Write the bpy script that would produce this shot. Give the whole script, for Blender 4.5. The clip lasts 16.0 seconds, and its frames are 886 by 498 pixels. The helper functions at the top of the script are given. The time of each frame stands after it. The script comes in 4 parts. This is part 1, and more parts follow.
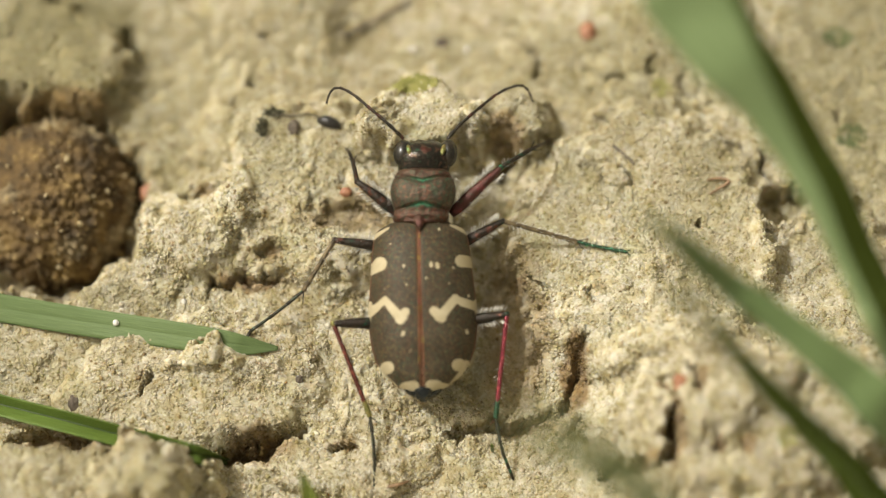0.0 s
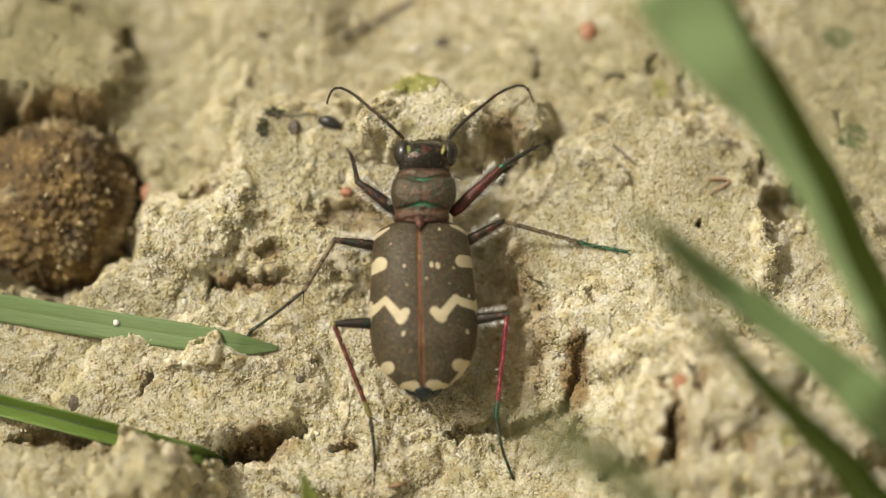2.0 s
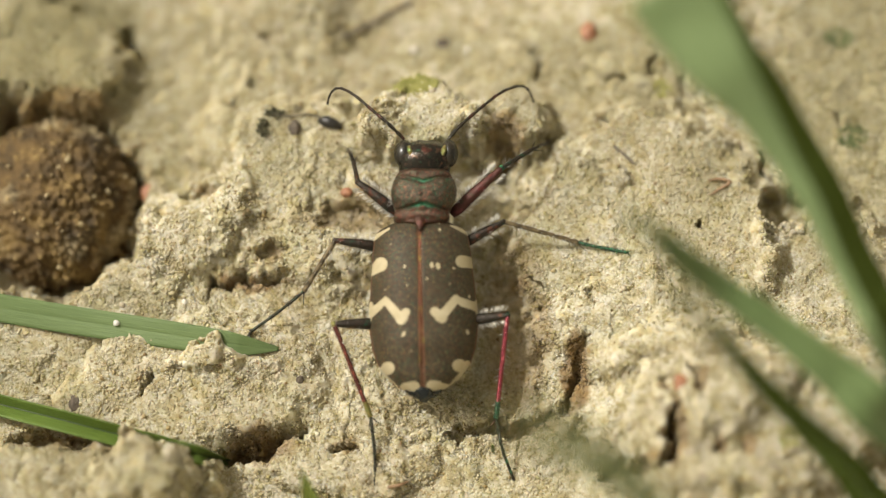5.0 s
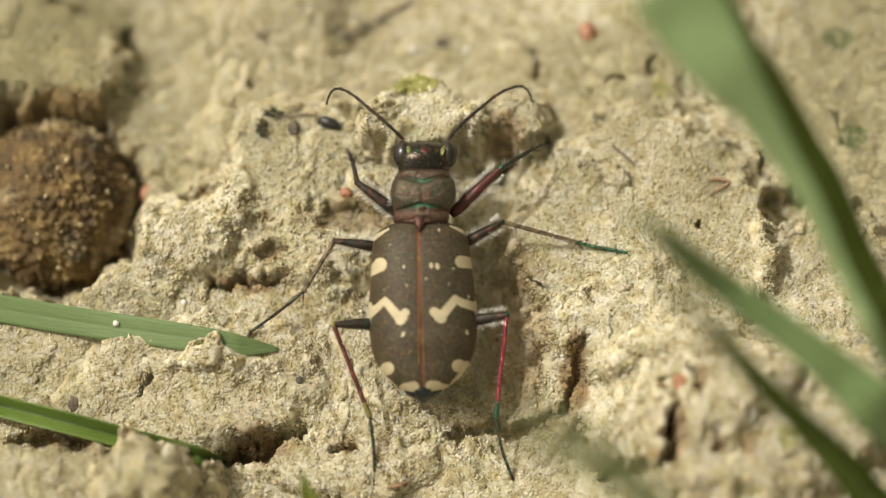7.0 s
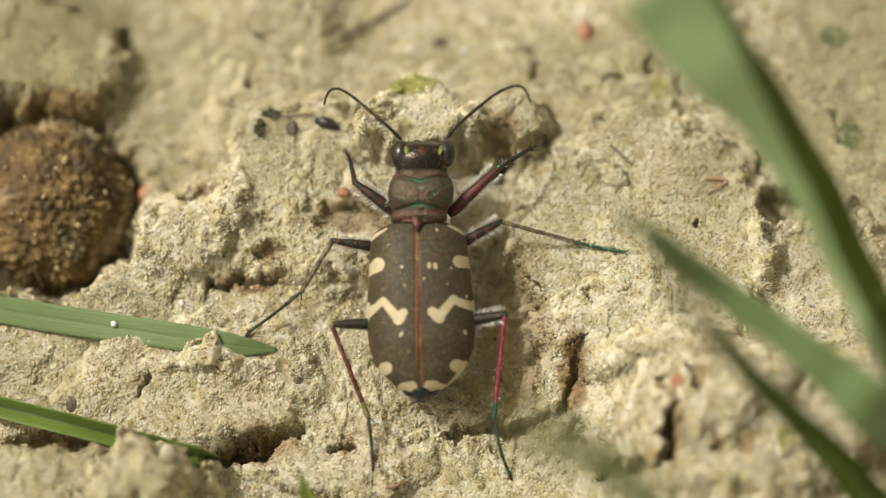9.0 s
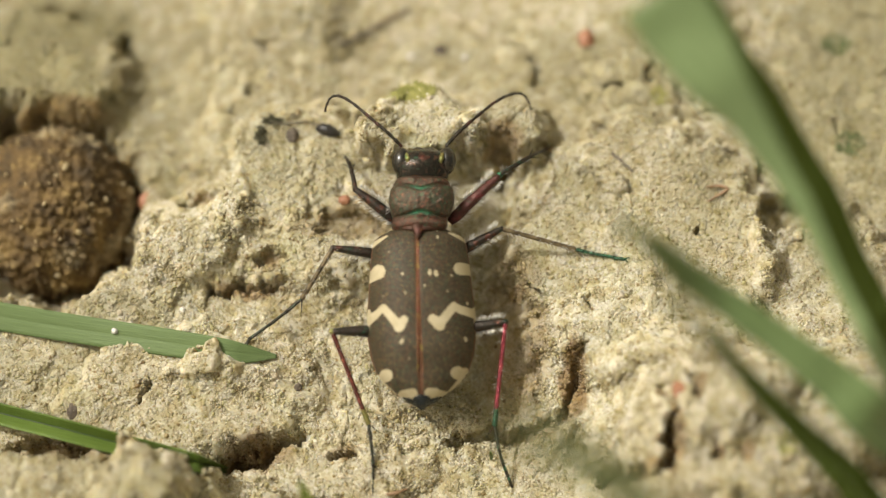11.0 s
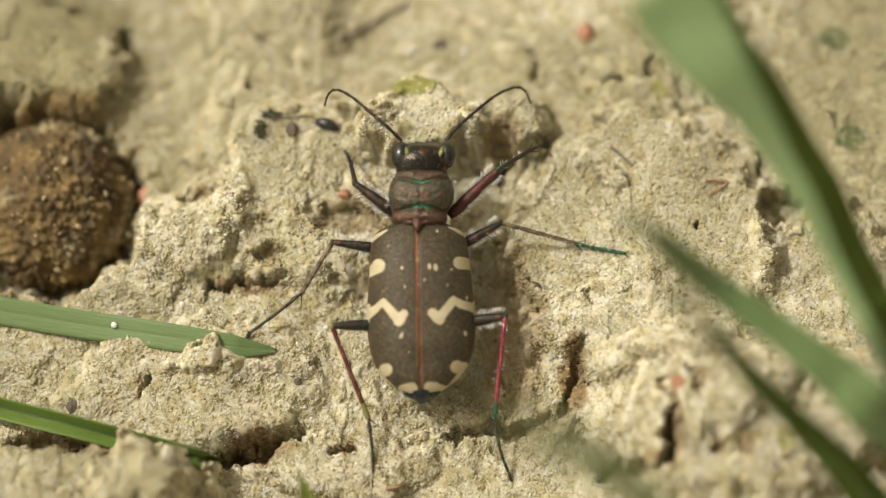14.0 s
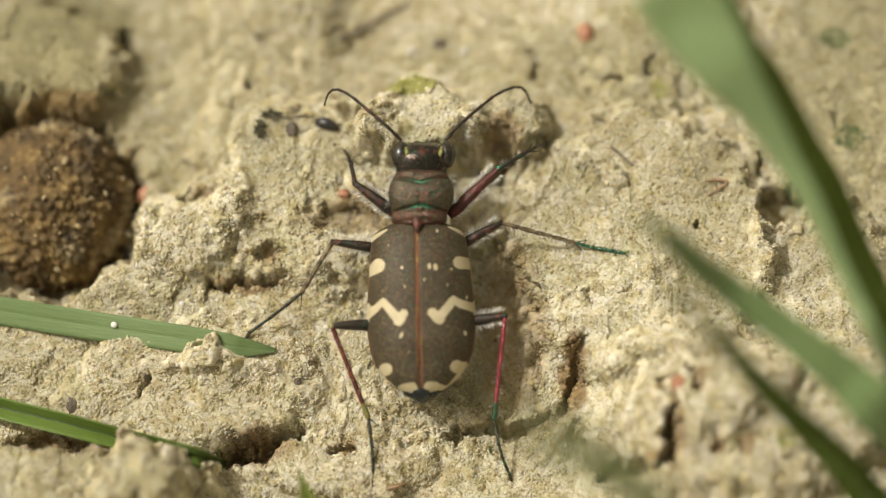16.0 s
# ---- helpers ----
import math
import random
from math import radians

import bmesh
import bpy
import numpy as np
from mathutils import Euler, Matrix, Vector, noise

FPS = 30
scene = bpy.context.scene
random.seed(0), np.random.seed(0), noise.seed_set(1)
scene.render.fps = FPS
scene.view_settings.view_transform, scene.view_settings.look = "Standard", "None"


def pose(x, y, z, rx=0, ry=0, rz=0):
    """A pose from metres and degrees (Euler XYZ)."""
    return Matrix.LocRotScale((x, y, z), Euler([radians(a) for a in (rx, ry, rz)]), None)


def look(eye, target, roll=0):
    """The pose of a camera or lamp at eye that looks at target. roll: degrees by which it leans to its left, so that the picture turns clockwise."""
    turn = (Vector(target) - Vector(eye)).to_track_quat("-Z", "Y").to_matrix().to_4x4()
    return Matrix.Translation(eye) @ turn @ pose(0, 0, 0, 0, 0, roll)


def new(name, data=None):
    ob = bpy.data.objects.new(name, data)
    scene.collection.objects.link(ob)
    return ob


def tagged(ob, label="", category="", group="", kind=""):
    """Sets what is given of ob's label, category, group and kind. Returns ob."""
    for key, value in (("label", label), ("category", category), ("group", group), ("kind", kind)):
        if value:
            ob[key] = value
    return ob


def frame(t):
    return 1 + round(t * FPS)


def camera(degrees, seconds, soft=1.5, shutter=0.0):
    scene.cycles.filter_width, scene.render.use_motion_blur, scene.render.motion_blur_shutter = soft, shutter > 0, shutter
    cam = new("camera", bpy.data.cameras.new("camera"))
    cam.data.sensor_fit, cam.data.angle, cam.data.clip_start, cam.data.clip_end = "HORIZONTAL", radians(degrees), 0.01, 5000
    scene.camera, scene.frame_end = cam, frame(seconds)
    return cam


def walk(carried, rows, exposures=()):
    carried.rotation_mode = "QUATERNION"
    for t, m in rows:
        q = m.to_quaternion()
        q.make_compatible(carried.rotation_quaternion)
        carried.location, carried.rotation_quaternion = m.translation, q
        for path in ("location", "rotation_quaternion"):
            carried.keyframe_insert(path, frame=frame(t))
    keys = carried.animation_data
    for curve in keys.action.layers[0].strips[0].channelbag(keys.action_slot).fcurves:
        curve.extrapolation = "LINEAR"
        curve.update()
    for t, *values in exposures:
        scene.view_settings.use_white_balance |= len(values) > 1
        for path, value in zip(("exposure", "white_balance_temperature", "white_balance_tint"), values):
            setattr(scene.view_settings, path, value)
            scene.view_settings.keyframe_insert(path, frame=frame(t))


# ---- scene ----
# A tiger beetle resting on crumbly sandy ground. Plans are in millimetres; MM turns them into metres.
MM = 0.001
from mathutils import Quaternion

# ---- camera ----
cam = camera(15.0, 16.0, soft=1.3)
cam.data.dof.use_dof = True
cam.data.dof.focus_distance = 0.1752
cam.data.dof.aperture_fstop = 13.5
EYE = Vector((0, -55.01, 169.29)) * MM
UP = Vector((0, 0.95, 0.31))


def aim(right, up):
    """Camera pose with its aim moved by millimetres on the subject."""
    return look(EYE, (Vector((right, 0, 0)) + UP * up) * MM)


SHAKE = ((0, 0, 0), (0.5, 0.01, 0.04), (1, 0.01, 0.05), (1.5, -0.05, -0.01), (2, -0.02, 0), (2.5, -0.05, 0.03),
         (3, -0.05, 0.03), (3.5, -0.055, 0.03), (4, -0.045, 0.03), (6.5, -0.025, 0.015), (7, 0, 0.04), (7.5, 0.05, 0.075),
         (8, 0.09, 0.03), (8.5, 0.09, -0.02), (9, 0.11, 0.03), (9.3, 0.11, 0.06), (11.2, 0.075, 0.42), (11.5, 0.075, 0.42), (12, 0.08, 0.18),
         (12.5, 0.072, 0.15), (13, 0.087, 0.115), (13.5, 0.09, 0.105), (14, 0.093, 0.10), (15, 0.096, 0.09), (16, 0.099, 0.085))
walk(cam, [(t, aim(a, b)) for t, a, b in SHAKE])

# ---- sun and sky ----
SUN_AZ, SUN_EL = 155.0, 54.0     # azimuth counter-clockwise from +x
sky = bpy.data.worlds.new("sky")
scene.world = sky
sky.use_nodes = True
nt = sky.node_tree
tex = nt.nodes.new("ShaderNodeTexSky")
tex.sky_type, tex.sun_disc = "NISHITA", False
tex.dust_density, tex.ozone_density = 6.0, 0.5
tex.sun_elevation, tex.sun_rotation = radians(SUN_EL), radians(90 - SUN_AZ)
haze = nt.nodes.new("ShaderNodeHueSaturation")
haze.inputs["Saturation"].default_value = 0.10
warm = nt.nodes.new("ShaderNodeMix")      # warm tint added to the sky, for light bounced off the surroundings
warm.data_type, warm.blend_type = "RGBA", "MULTIPLY"
warm.inputs[0].default_value = 1.0
warm.inputs[7].default_value = (1.0, 0.90, 0.68, 1.0)
nt.links.new(tex.outputs[0], haze.inputs["Color"])
nt.links.new(haze.outputs[0], warm.inputs[6])
nt.links.new(warm.outputs[2], nt.nodes["Background"].inputs[0])
nt.nodes["Background"].inputs[1].default_value = 0.13
sun = new("sun", bpy.data.lights.new("sun", "SUN"))
sun.data.energy, sun.data.angle, sun.data.color = 2.25, radians(0.8), (0.985, 0.995, 1.0)
SUN_WAY = Vector((math.cos(radians(SUN_AZ)) * math.cos(radians(SUN_EL)), math.sin(radians(SUN_AZ)) * math.cos(radians(SUN_EL)), math.sin(radians(SUN_EL))))
sun.matrix_world = look(SUN_WAY * 3, (0, 0, 0))
scene.view_settings.exposure = 0.215


# ---- materials ----
class Mat:
    """A small builder of node materials."""

    def __init__(self, name, rough=0.6, metal=0.0):
        self.m = bpy.data.materials.new(name)
        self.m.use_nodes = True
        self.t = self.m.node_tree
        self.b = self.t.nodes["Principled BSDF"]
        self.b.inputs["Roughness"].default_value = rough
        self.b.inputs["Metallic"].default_value = metal

    def n(self, kind, **ins):
        node = self.t.nodes.new("ShaderNode" + kind)
        for k, v in ins.items():
            self.put(node, k.replace("_", " "), v)
        return node

    def put(self, node, key, v):
        sock = node.inputs[int(key)] if key.isdigit() else node.inputs[key]
        if isinstance(v, bpy.types.NodeSocket):
            self.t.links.new(v, sock)
        else:
            sock.default_value = v

    def where(self):
        return self.n("TexCoord").outputs["Object"]

    def noise(self, mm, detail=4, rough=0.55):
        return self.n("TexNoise", Vector=self.where(), Scale=1000.0 / mm, Detail=detail, Roughness=rough).outputs["Fac"]

    def cells(self, mm, out="Color", feature="F1"):
        v = self.n("TexVoronoi", Vector=self.where(), Scale=1000.0 / mm)
        v.feature = feature
        return v.outputs[out]

    def ramp(self, fac, stops):
        r = self.n("ValToRGB", Fac=fac)
        while len(r.color_ramp.elements) < len(stops):
            r.color_ramp.elements.new(0.5)
        for el, (at, c) in zip(r.color_ramp.elements, stops):
            el.position, el.color = at, (*c, 1) if len(c) == 3 else c
        return r.outputs[0]

    def grey(self, fac, lo, hi):
        return self.n("MapRange", Value=fac, **{"1": lo, "2": hi}).outputs[0]

    def mix(self, fac, a, b, mode="MIX"):
        x = self.t.nodes.new("ShaderNodeMix")
        x.data_type, x.blend_type = "RGBA", mode
        for i, v in ((0, fac), (6, a), (7, b)):
            v = (*v, 1) if isinstance(v, tuple) and len(v) == 3 else v
            self.put(x, str(i), v)
        return x.outputs[2]

    def attr(self, name):
        a = self.n("Attribute")
        a.attribute_name = name
        return a.outputs["Fac"]

    def island(self):
        return self.n("NewGeometry").outputs["Random Per Island"]

    def color(self, c):
        self.put(self.b, "Base Color", (*c, 1) if isinstance(c, tuple) else c)
        return self

    def set(self, **ins):
        for k, v in ins.items():
            self.put(self.b, k.replace("_", " "), v)
        return self

    def bump(self, h, mm, strength=0.6):
        old = self.b.inputs["Normal"].links
        b = self.n("Bump", Height=h, Strength=strength, Distance=mm * 0.001)
        if old:
            self.t.links.new(old[0].from_socket, b.inputs["Normal"])
        self.t.links.new(b.outputs[0], self.b.inputs["Normal"])
        return self


def sand_colour(k):
    base = k.ramp(k.noise(6.0, 5), [(0.30, (0.458, 0.402, 0.285)), (0.5, (0.542, 0.49, 0.358)), (0.72, (0.566, 0.522, 0.403))])
    olive = k.ramp(k.noise(3.1, 4), [(0.54, (0, 0, 0)), (0.72, (0.5, 0.5, 0.5))])
    base = k.mix(olive, base, (0.40, 0.37, 0.19))
    fleck = k.ramp(k.noise(0.75, 4, 0.6), [(0.36, (0.80, 0.76, 0.60)), (0.5, (1.0, 1.0, 0.97)), (0.64, (1.08, 1.10, 1.17))])
    base = k.mix(1.0, base, fleck, "MULTIPLY")
    base = k.mix(k.attr("olive_patch"), base, (0.29, 0.26, 0.145))
    # brown soil colour, which also paints shade into hollows and clefts
    return k.mix(k.mix(0.8, (0, 0, 0), k.attr("earth_shade")), base, (0.22, 0.13, 0.045))


def make_sand():
    k = Mat("sand_crust", 0.85)
    base = sand_colour(k)
    speck = k.ramp(k.n("SeparateColor", Color=k.cells(0.14)).outputs[0], [(0.0, (0.70, 0.64, 0.54)), (0.3, (0.92, 0.89, 0.83)), (0.8, (1.0, 1.0, 1.0)), (1.0, (1.15, 1.13, 1.10))])
    k.color(k.mix(0.75, base, speck, "MULTIPLY"))
    k.set(Specular_IOR_Level=0.2)
    k.bump(k.noise(0.22, 3), 0.04, 0.5)
    k.set(Subsurface_Weight=0.6, Subsurface_Radius=(1.0, 0.78, 0.5), Subsurface_Scale=0.0005)
    return k.m


def make_grain():
    """Quartz: milky, clear, honey-yellow, olive and a few rusty or dark grains."""
    k = Mat("sand_grain", 0.5)
    base = sand_colour(k)
    w = k.n("TexWhiteNoise")
    w.noise_dimensions = "1D"
    k.put(w, "W", k.island())
    dice = k.n("SeparateColor", Color=w.outputs["Color"]).outputs
    kind = k.ramp(dice[0], [(0.0, (0.42, 0.30, 0.17)), (0.04, (0.80, 0.68, 0.46)), (0.16, (0.88, 0.88, 0.60)), (0.34, (1.0, 0.97, 0.86)), (0.6, (1.05, 1.04, 1.0)), (0.78, (1.06, 0.99, 0.96)), (0.9, (1.16, 1.17, 1.2)), (1.0, (1.3, 1.32, 1.4))])
    value = k.ramp(dice[1], [(0.0, (0.74, 0.735, 0.73)), (1.0, (0.90, 0.895, 0.885))])
    k.color(k.mix(1.0, k.mix(1.0, base, kind, "MULTIPLY"), value, "MULTIPLY"))
    k.set(Roughness=k.n("MapRange", Value=dice[2], **{"1": 0.6, "2": 1.0, "3": 0.6, "4": 0.12}).outputs[0], Specular_IOR_Level=0.5)
    return k.m


def plain(name, c1, c2, mm, rough=0.6, metal=0.0, bump=0.0, bmm=0.3):
    k = Mat(name, rough, metal)
    k.color(k.ramp(k.noise(mm, 5), [(0.35, c1), (0.68, c2)]))
    if bump:
        k.bump(k.noise(bmm, 4), bump, 0.7)
    return k.m


def make_grass(name, c1, c2, gloss=0.22):
    k = Mat(name, 0.45)
    k.set(Specular_IOR_Level=gloss)
    streak = k.n("TexNoise", Vector=k.n("CombineXYZ", X=k.n("Math", **{"0": k.attr("across"), "1": 16.0}).outputs[0], Y=k.n("Math", **{"0": k.attr("along"), "1": 0.7}).outputs[0]).outputs[0], Scale=1.0, Detail=3.0).outputs["Fac"]
    for nd in k.t.nodes:
        if nd.bl_idname == "ShaderNodeMath":
            nd.operation = "MULTIPLY"
    c = k.ramp(streak, [(0.3, c1), (0.7, c2)])
    k.color(c)
    k.bump(streak, 0.06, 0.5)
    tr = k.n("BsdfTranslucent", Color=c)
    mx = k.n("MixShader", **{"0": 0.08, "1": k.b.outputs[0], "2": tr.outputs[0]})
    k.t.links.new(mx.outputs[0], k.t.nodes["Material Output"].inputs[0])
    return k.m


def make_elytra():
    """Matt olive-brown with fine pits that glint green, copper and gold."""
    k = Mat("elytra_brown", 0.55, 0.1)
    k.set(Specular_IOR_Level=0.25)
    cell = k.n("SeparateColor", Color=k.cells(0.062)).outputs
    base = k.ramp(k.noise(1.6, 4), [(0.35, (0.043, 0.033, 0.019)), (0.65, (0.060, 0.046, 0.028))])
    grain = k.ramp(k.noise(0.16, 3), [(0.35, (0.72, 0.72, 0.72)), (0.65, (1.3, 1.3, 1.3))])
    base = k.mix(1.0, base, grain, "MULTIPLY")
    for channel, at, share, tint in ((0, 0.82, 0.3, (0.19, 0.07, 0.032)), (1, 0.86, 0.32, (0.04, 0.12, 0.07)), (2, 0.94, 0.5, (0.24, 0.18, 0.06))):
        spot = k.ramp(cell[channel], [(at, (0, 0, 0)), (at + 0.05, (1, 1, 1))])
        base = k.mix(k.mix(share, (0, 0, 0), spot), base, tint)
    rim = k.ramp(k.attr("rim"), [(0.42, (0, 0, 0)), (0.58, (1, 1, 1))])
    base = k.mix(k.mix(0.6, (0, 0, 0), rim), base, (0.18, 0.075, 0.04))
    cream = k.ramp(k.noise(0.6, 3), [(0.3, (0.42, 0.35, 0.215)), (0.7, (0.50, 0.43, 0.285))])
    mark = k.ramp(k.attr("mark"), [(0.46, (0, 0, 0)), (0.54, (1, 1, 1))])
    k.color(k.mix(mark, base, cream))
    k.bump(k.cells(0.062, "Distance"), 0.02, 0.6)
    return k.m


def make_cuticle(name, dark, one, two, three, rough=0.3, size=0.35, specks=0.15, relief=1.0):
    """Metallic cuticle with patches of interference colour."""
    k = Mat(name, rough, 0.55)
    n1 = k.noise(size, 3)
    c = k.ramp(n1, [(0.31, one), (0.40, dark), (0.57, dark), (0.64, two), (0.72, three)])
    cell = k.n("SeparateColor", Color=k.cells(0.065)).outputs
    c = k.mix(k.mix(specks, (0, 0, 0), k.ramp(cell[0], [(0.8, (0, 0, 0)), (0.86, (1, 1, 1))])), c, one)
    c = k.mix(k.mix(specks, (0, 0, 0), k.ramp(cell[1], [(0.8, (0, 0, 0)), (0.86, (1, 1, 1))])), c, three)
    c = k.mix(k.mix(1.0, k.mix(0.9, (0, 0, 0), k.attr("red_sheen")), k.ramp(k.noise(0.1, 2), [(0.4, (0.25, 0.25, 0.25)), (0.6, (1, 1, 1))]), "MULTIPLY"), c, (0.125, 0.03, 0.02))
    c = k.mix(k.mix(0.8, (0, 0, 0), k.attr("green_sheen")), c, (0.05, 0.32, 0.17))
    k.color(c)
    k.bump(k.noise(0.12, 3), 0.045 * relief, 1.0)
    k.bump(k.cells(0.065, "Distance"), 0.03 * relief, 0.8)
    return k.m


SAND = make_sand()
GRAIN = make_grain()
GRASS = make_grass("grass_green", (0.15, 0.205, 0.085), (0.20, 0.265, 0.12))
GRASS_LOW = make_grass("grass_bluish", (0.115, 0.165, 0.062), (0.155, 0.215, 0.085))
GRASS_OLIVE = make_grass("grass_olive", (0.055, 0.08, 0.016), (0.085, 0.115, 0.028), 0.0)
GRASS_DARK = make_grass("grass_fresh", (0.08, 0.125, 0.02), (0.13, 0.19, 0.04))
GRASS_YOUNG = make_grass("grass_yellowish", (0.21, 0.28, 0.05), (0.29, 0.37, 0.08))
RIB = plain("grass_rib", (0.10, 0.15, 0.05), (0.15, 0.20, 0.08), 2.0, 0.5)
# near-black rib colour, painting the shade in a folded blade's groove
RIB_SHADE = plain("grass_groove_shade", (0.015, 0.03, 0.006), (0.03, 0.055, 0.012), 2.0, 0.6)
ELYTRA = make_elytra()
CUTICLE = make_cuticle("bronze_cuticle", (0.055, 0.043, 0.028), (0.05, 0.13, 0.07), (0.095, 0.055, 0.034), (0.26, 0.10, 0.06), 0.33, 0.22, 0.5)
BROWN_LEG = plain("brown_leg_cuticle", (0.05, 0.038, 0.022), (0.26, 0.195, 0.11), 0.4, 0.35, 0.3)
HEAD = make_cuticle("head_cuticle", (0.022, 0.018, 0.013), (0.03, 0.075, 0.045), (0.06, 0.034, 0.024), (0.10, 0.055, 0.03), 0.2, 0.3, 0.12, 0.35)
DARK_LEG = make_cuticle("dark_leg_cuticle", (0.03, 0.022, 0.016), (0.02, 0.07, 0.04), (0.10, 0.035, 0.02), (0.10, 0.04, 0.03), 0.3, 0.5)
COPPER_LEG = make_cuticle("copper_leg_cuticle", (0.075, 0.026, 0.02), (0.05, 0.045, 0.025), (0.15, 0.035, 0.035), (0.16, 0.03, 0.045), 0.3, 0.5)
COPPER_SHIN = make_cuticle("copper_shin_cuticle", (0.12, 0.036, 0.03), (0.07, 0.04, 0.025), (0.32, 0.07, 0.06), (0.55, 0.2, 0.07), 0.26, 0.22)
# The bright pink and orange patches paint glints onto the red shin.
RED_LEG = make_cuticle("red_leg_cuticle", (0.22, 0.035, 0.05), (0.12, 0.03, 0.03), (0.55, 0.08, 0.13), (0.75, 0.24, 0.14), 0.24, 0.2)
GREEN_LEG = make_cuticle("green_leg_cuticle", (0.04, 0.034, 0.024), (0.05, 0.26, 0.13), (0.05, 0.05, 0.035), (0.08, 0.07, 0.055), 0.28, 0.6)
FOOT_GREEN = make_cuticle("green_foot_cuticle", (0.03, 0.07, 0.04), (0.06, 0.5, 0.22), (0.07, 0.065, 0.045), (0.05, 0.34, 0.16), 0.24, 0.25)
ANTENNA = make_cuticle("antenna_cuticle", (0.035, 0.028, 0.02), (0.03, 0.03, 0.02), (0.08, 0.035, 0.025), (0.09, 0.04, 0.03), 0.35, 0.6)
EYE_BLACK = plain("compound_eye", (0.010, 0.009, 0.007), (0.03, 0.022, 0.012), 0.5, 0.26)
EYE_BLACK.node_tree.nodes["Principled BSDF"].inputs["Specular IOR Level"].default_value = 0.5
COPPER = make_cuticle("copper_seam", (0.075, 0.038, 0.026), (0.10, 0.065, 0.02), (0.13, 0.045, 0.04), (0.20, 0.10, 0.045), 0.36, 0.9)
SEAM = make_cuticle("seam_copper_gold", (0.20, 0.085, 0.04), (0.34, 0.26, 0.06), (0.24, 0.07, 0.06), (0.4, 0.3, 0.09), 0.28, 0.4)
BLUE_BLACK = plain("blue_black_cuticle", (0.009, 0.010, 0.010), (0.02, 0.024, 0.024), 0.5, 0.22, 0.3)
HAIR = plain("white_bristle", (0.6, 0.57, 0.5), (0.78, 0.76, 0.7), 0.5, 0.35)
LABRUM = plain("pale_labrum", (0.25, 0.2, 0.12), (0.35, 0.3, 0.2), 0.3, 0.4)
PELLET_GRAIN = plain("pellet_grain", (0.24, 0.18, 0.08), (0.46, 0.37, 0.21), 1.0, 0.6)


# ---- mesh helpers ----
def mesh_of(name, verts, faces, smooth=True):
    """A mesh from arrays in millimetres; faces are rows of 3 or 4 indices."""
    v = np.asarray(verts, dtype=np.float32) * MM
    fa = np.asarray(faces, dtype=np.int32)
    me = bpy.data.meshes.new(name)
    n, w = fa.shape
    me.vertices.add(len(v))
    me.vertices.foreach_set("co", v.ravel())
    me.loops.add(n * w)
    me.loops.foreach_set("vertex_index", fa.ravel())
    me.polygons.add(n)
    me.polygons.foreach_set("loop_start", np.arange(0, n * w, w, dtype=np.int32))
    me.polygons.foreach_set("use_smooth", np.full(n, smooth, dtype=bool))
    me.update(calc_edges=True)
    me.validate()
    return me


def put(name, me, material, parent=None, label="", m=None):
    ob = new(name, me)
    if not me.materials:
        me.materials.append(material)
    if parent is not None:
        ob.parent = parent
    if m is not None:
        ob.matrix_basis = m
    if label:
        tagged(ob, label)
    return ob


def grid_faces(rows, cols, wrap=False):
    r, c = np.meshgrid(np.arange(rows - 1), np.arange(cols if wrap else cols - 1), indexing="ij")
    d = (c + 1) % cols
    return np.stack([r * cols + c, r * cols + d, (r + 1) * cols + d, (r + 1) * cols + c], -1).reshape(-1, 4)


def spline(pts, n):
    """n points on a smooth line through pts."""
    p = np.asarray(pts, dtype=float)
    if len(p) < 3:
        return p[0] + (p[-1] - p[0]) * np.linspace(0, 1, n)[:, None]
    q = np.vstack([2 * p[0] - p[1], p, 2 * p[-1] - p[-2]])
    out = []
    for u in np.linspace(0, len(p) - 1 - 1e-9, n):
        i, s = int(u), u - int(u)
        a, b, c, d = q[i:i + 4]
        out.append(0.5 * (2 * b + (c - a) * s + (2 * a - 5 * b + 4 * c - d) * s * s + (3 * b - 3 * c + d - a) * s ** 3))
    return np.array(out)


def tube_arrays(pts, radii, n=24, seg=10):
    """A round tapered tube with closed ends; radii are spread evenly along it."""
    p = spline(pts, n)
    r = np.interp(np.linspace(0, 1, n), np.linspace(0, 1, len(radii)), radii)
    p = np.vstack([p[:1], p, p[-1:]])
    r = np.concatenate([[r[0] * 0.02], r, [r[-1] * 0.02]])
    t = np.gradient(p, axis=0)
    t /= np.linalg.norm(t, axis=1)[:, None] + 1e-12
    ref = np.array([0.12, 0.2, 1.0])
    a = np.cross(t, ref)
    a /= np.linalg.norm(a, axis=1)[:, None] + 1e-12
    b = np.cross(a, t)
    w = np.linspace(0, 2 * np.pi, seg, endpoint=False)
    v = p[:, None] + r[:, None, None] * (a[:, None] * np.cos(w)[None, :, None] + b[:, None] * np.sin(w)[None, :, None])
    return v.reshape(-1, 3), grid_faces(n + 2, seg, True)


def merge(parts):
    vs, fs, k = [], [], 0
    for v, fa in parts:
        vs.append(v)
        fs.append(np.asarray(fa) + k)
        k += len(v)
    return np.vstack(vs), np.vstack(fs)


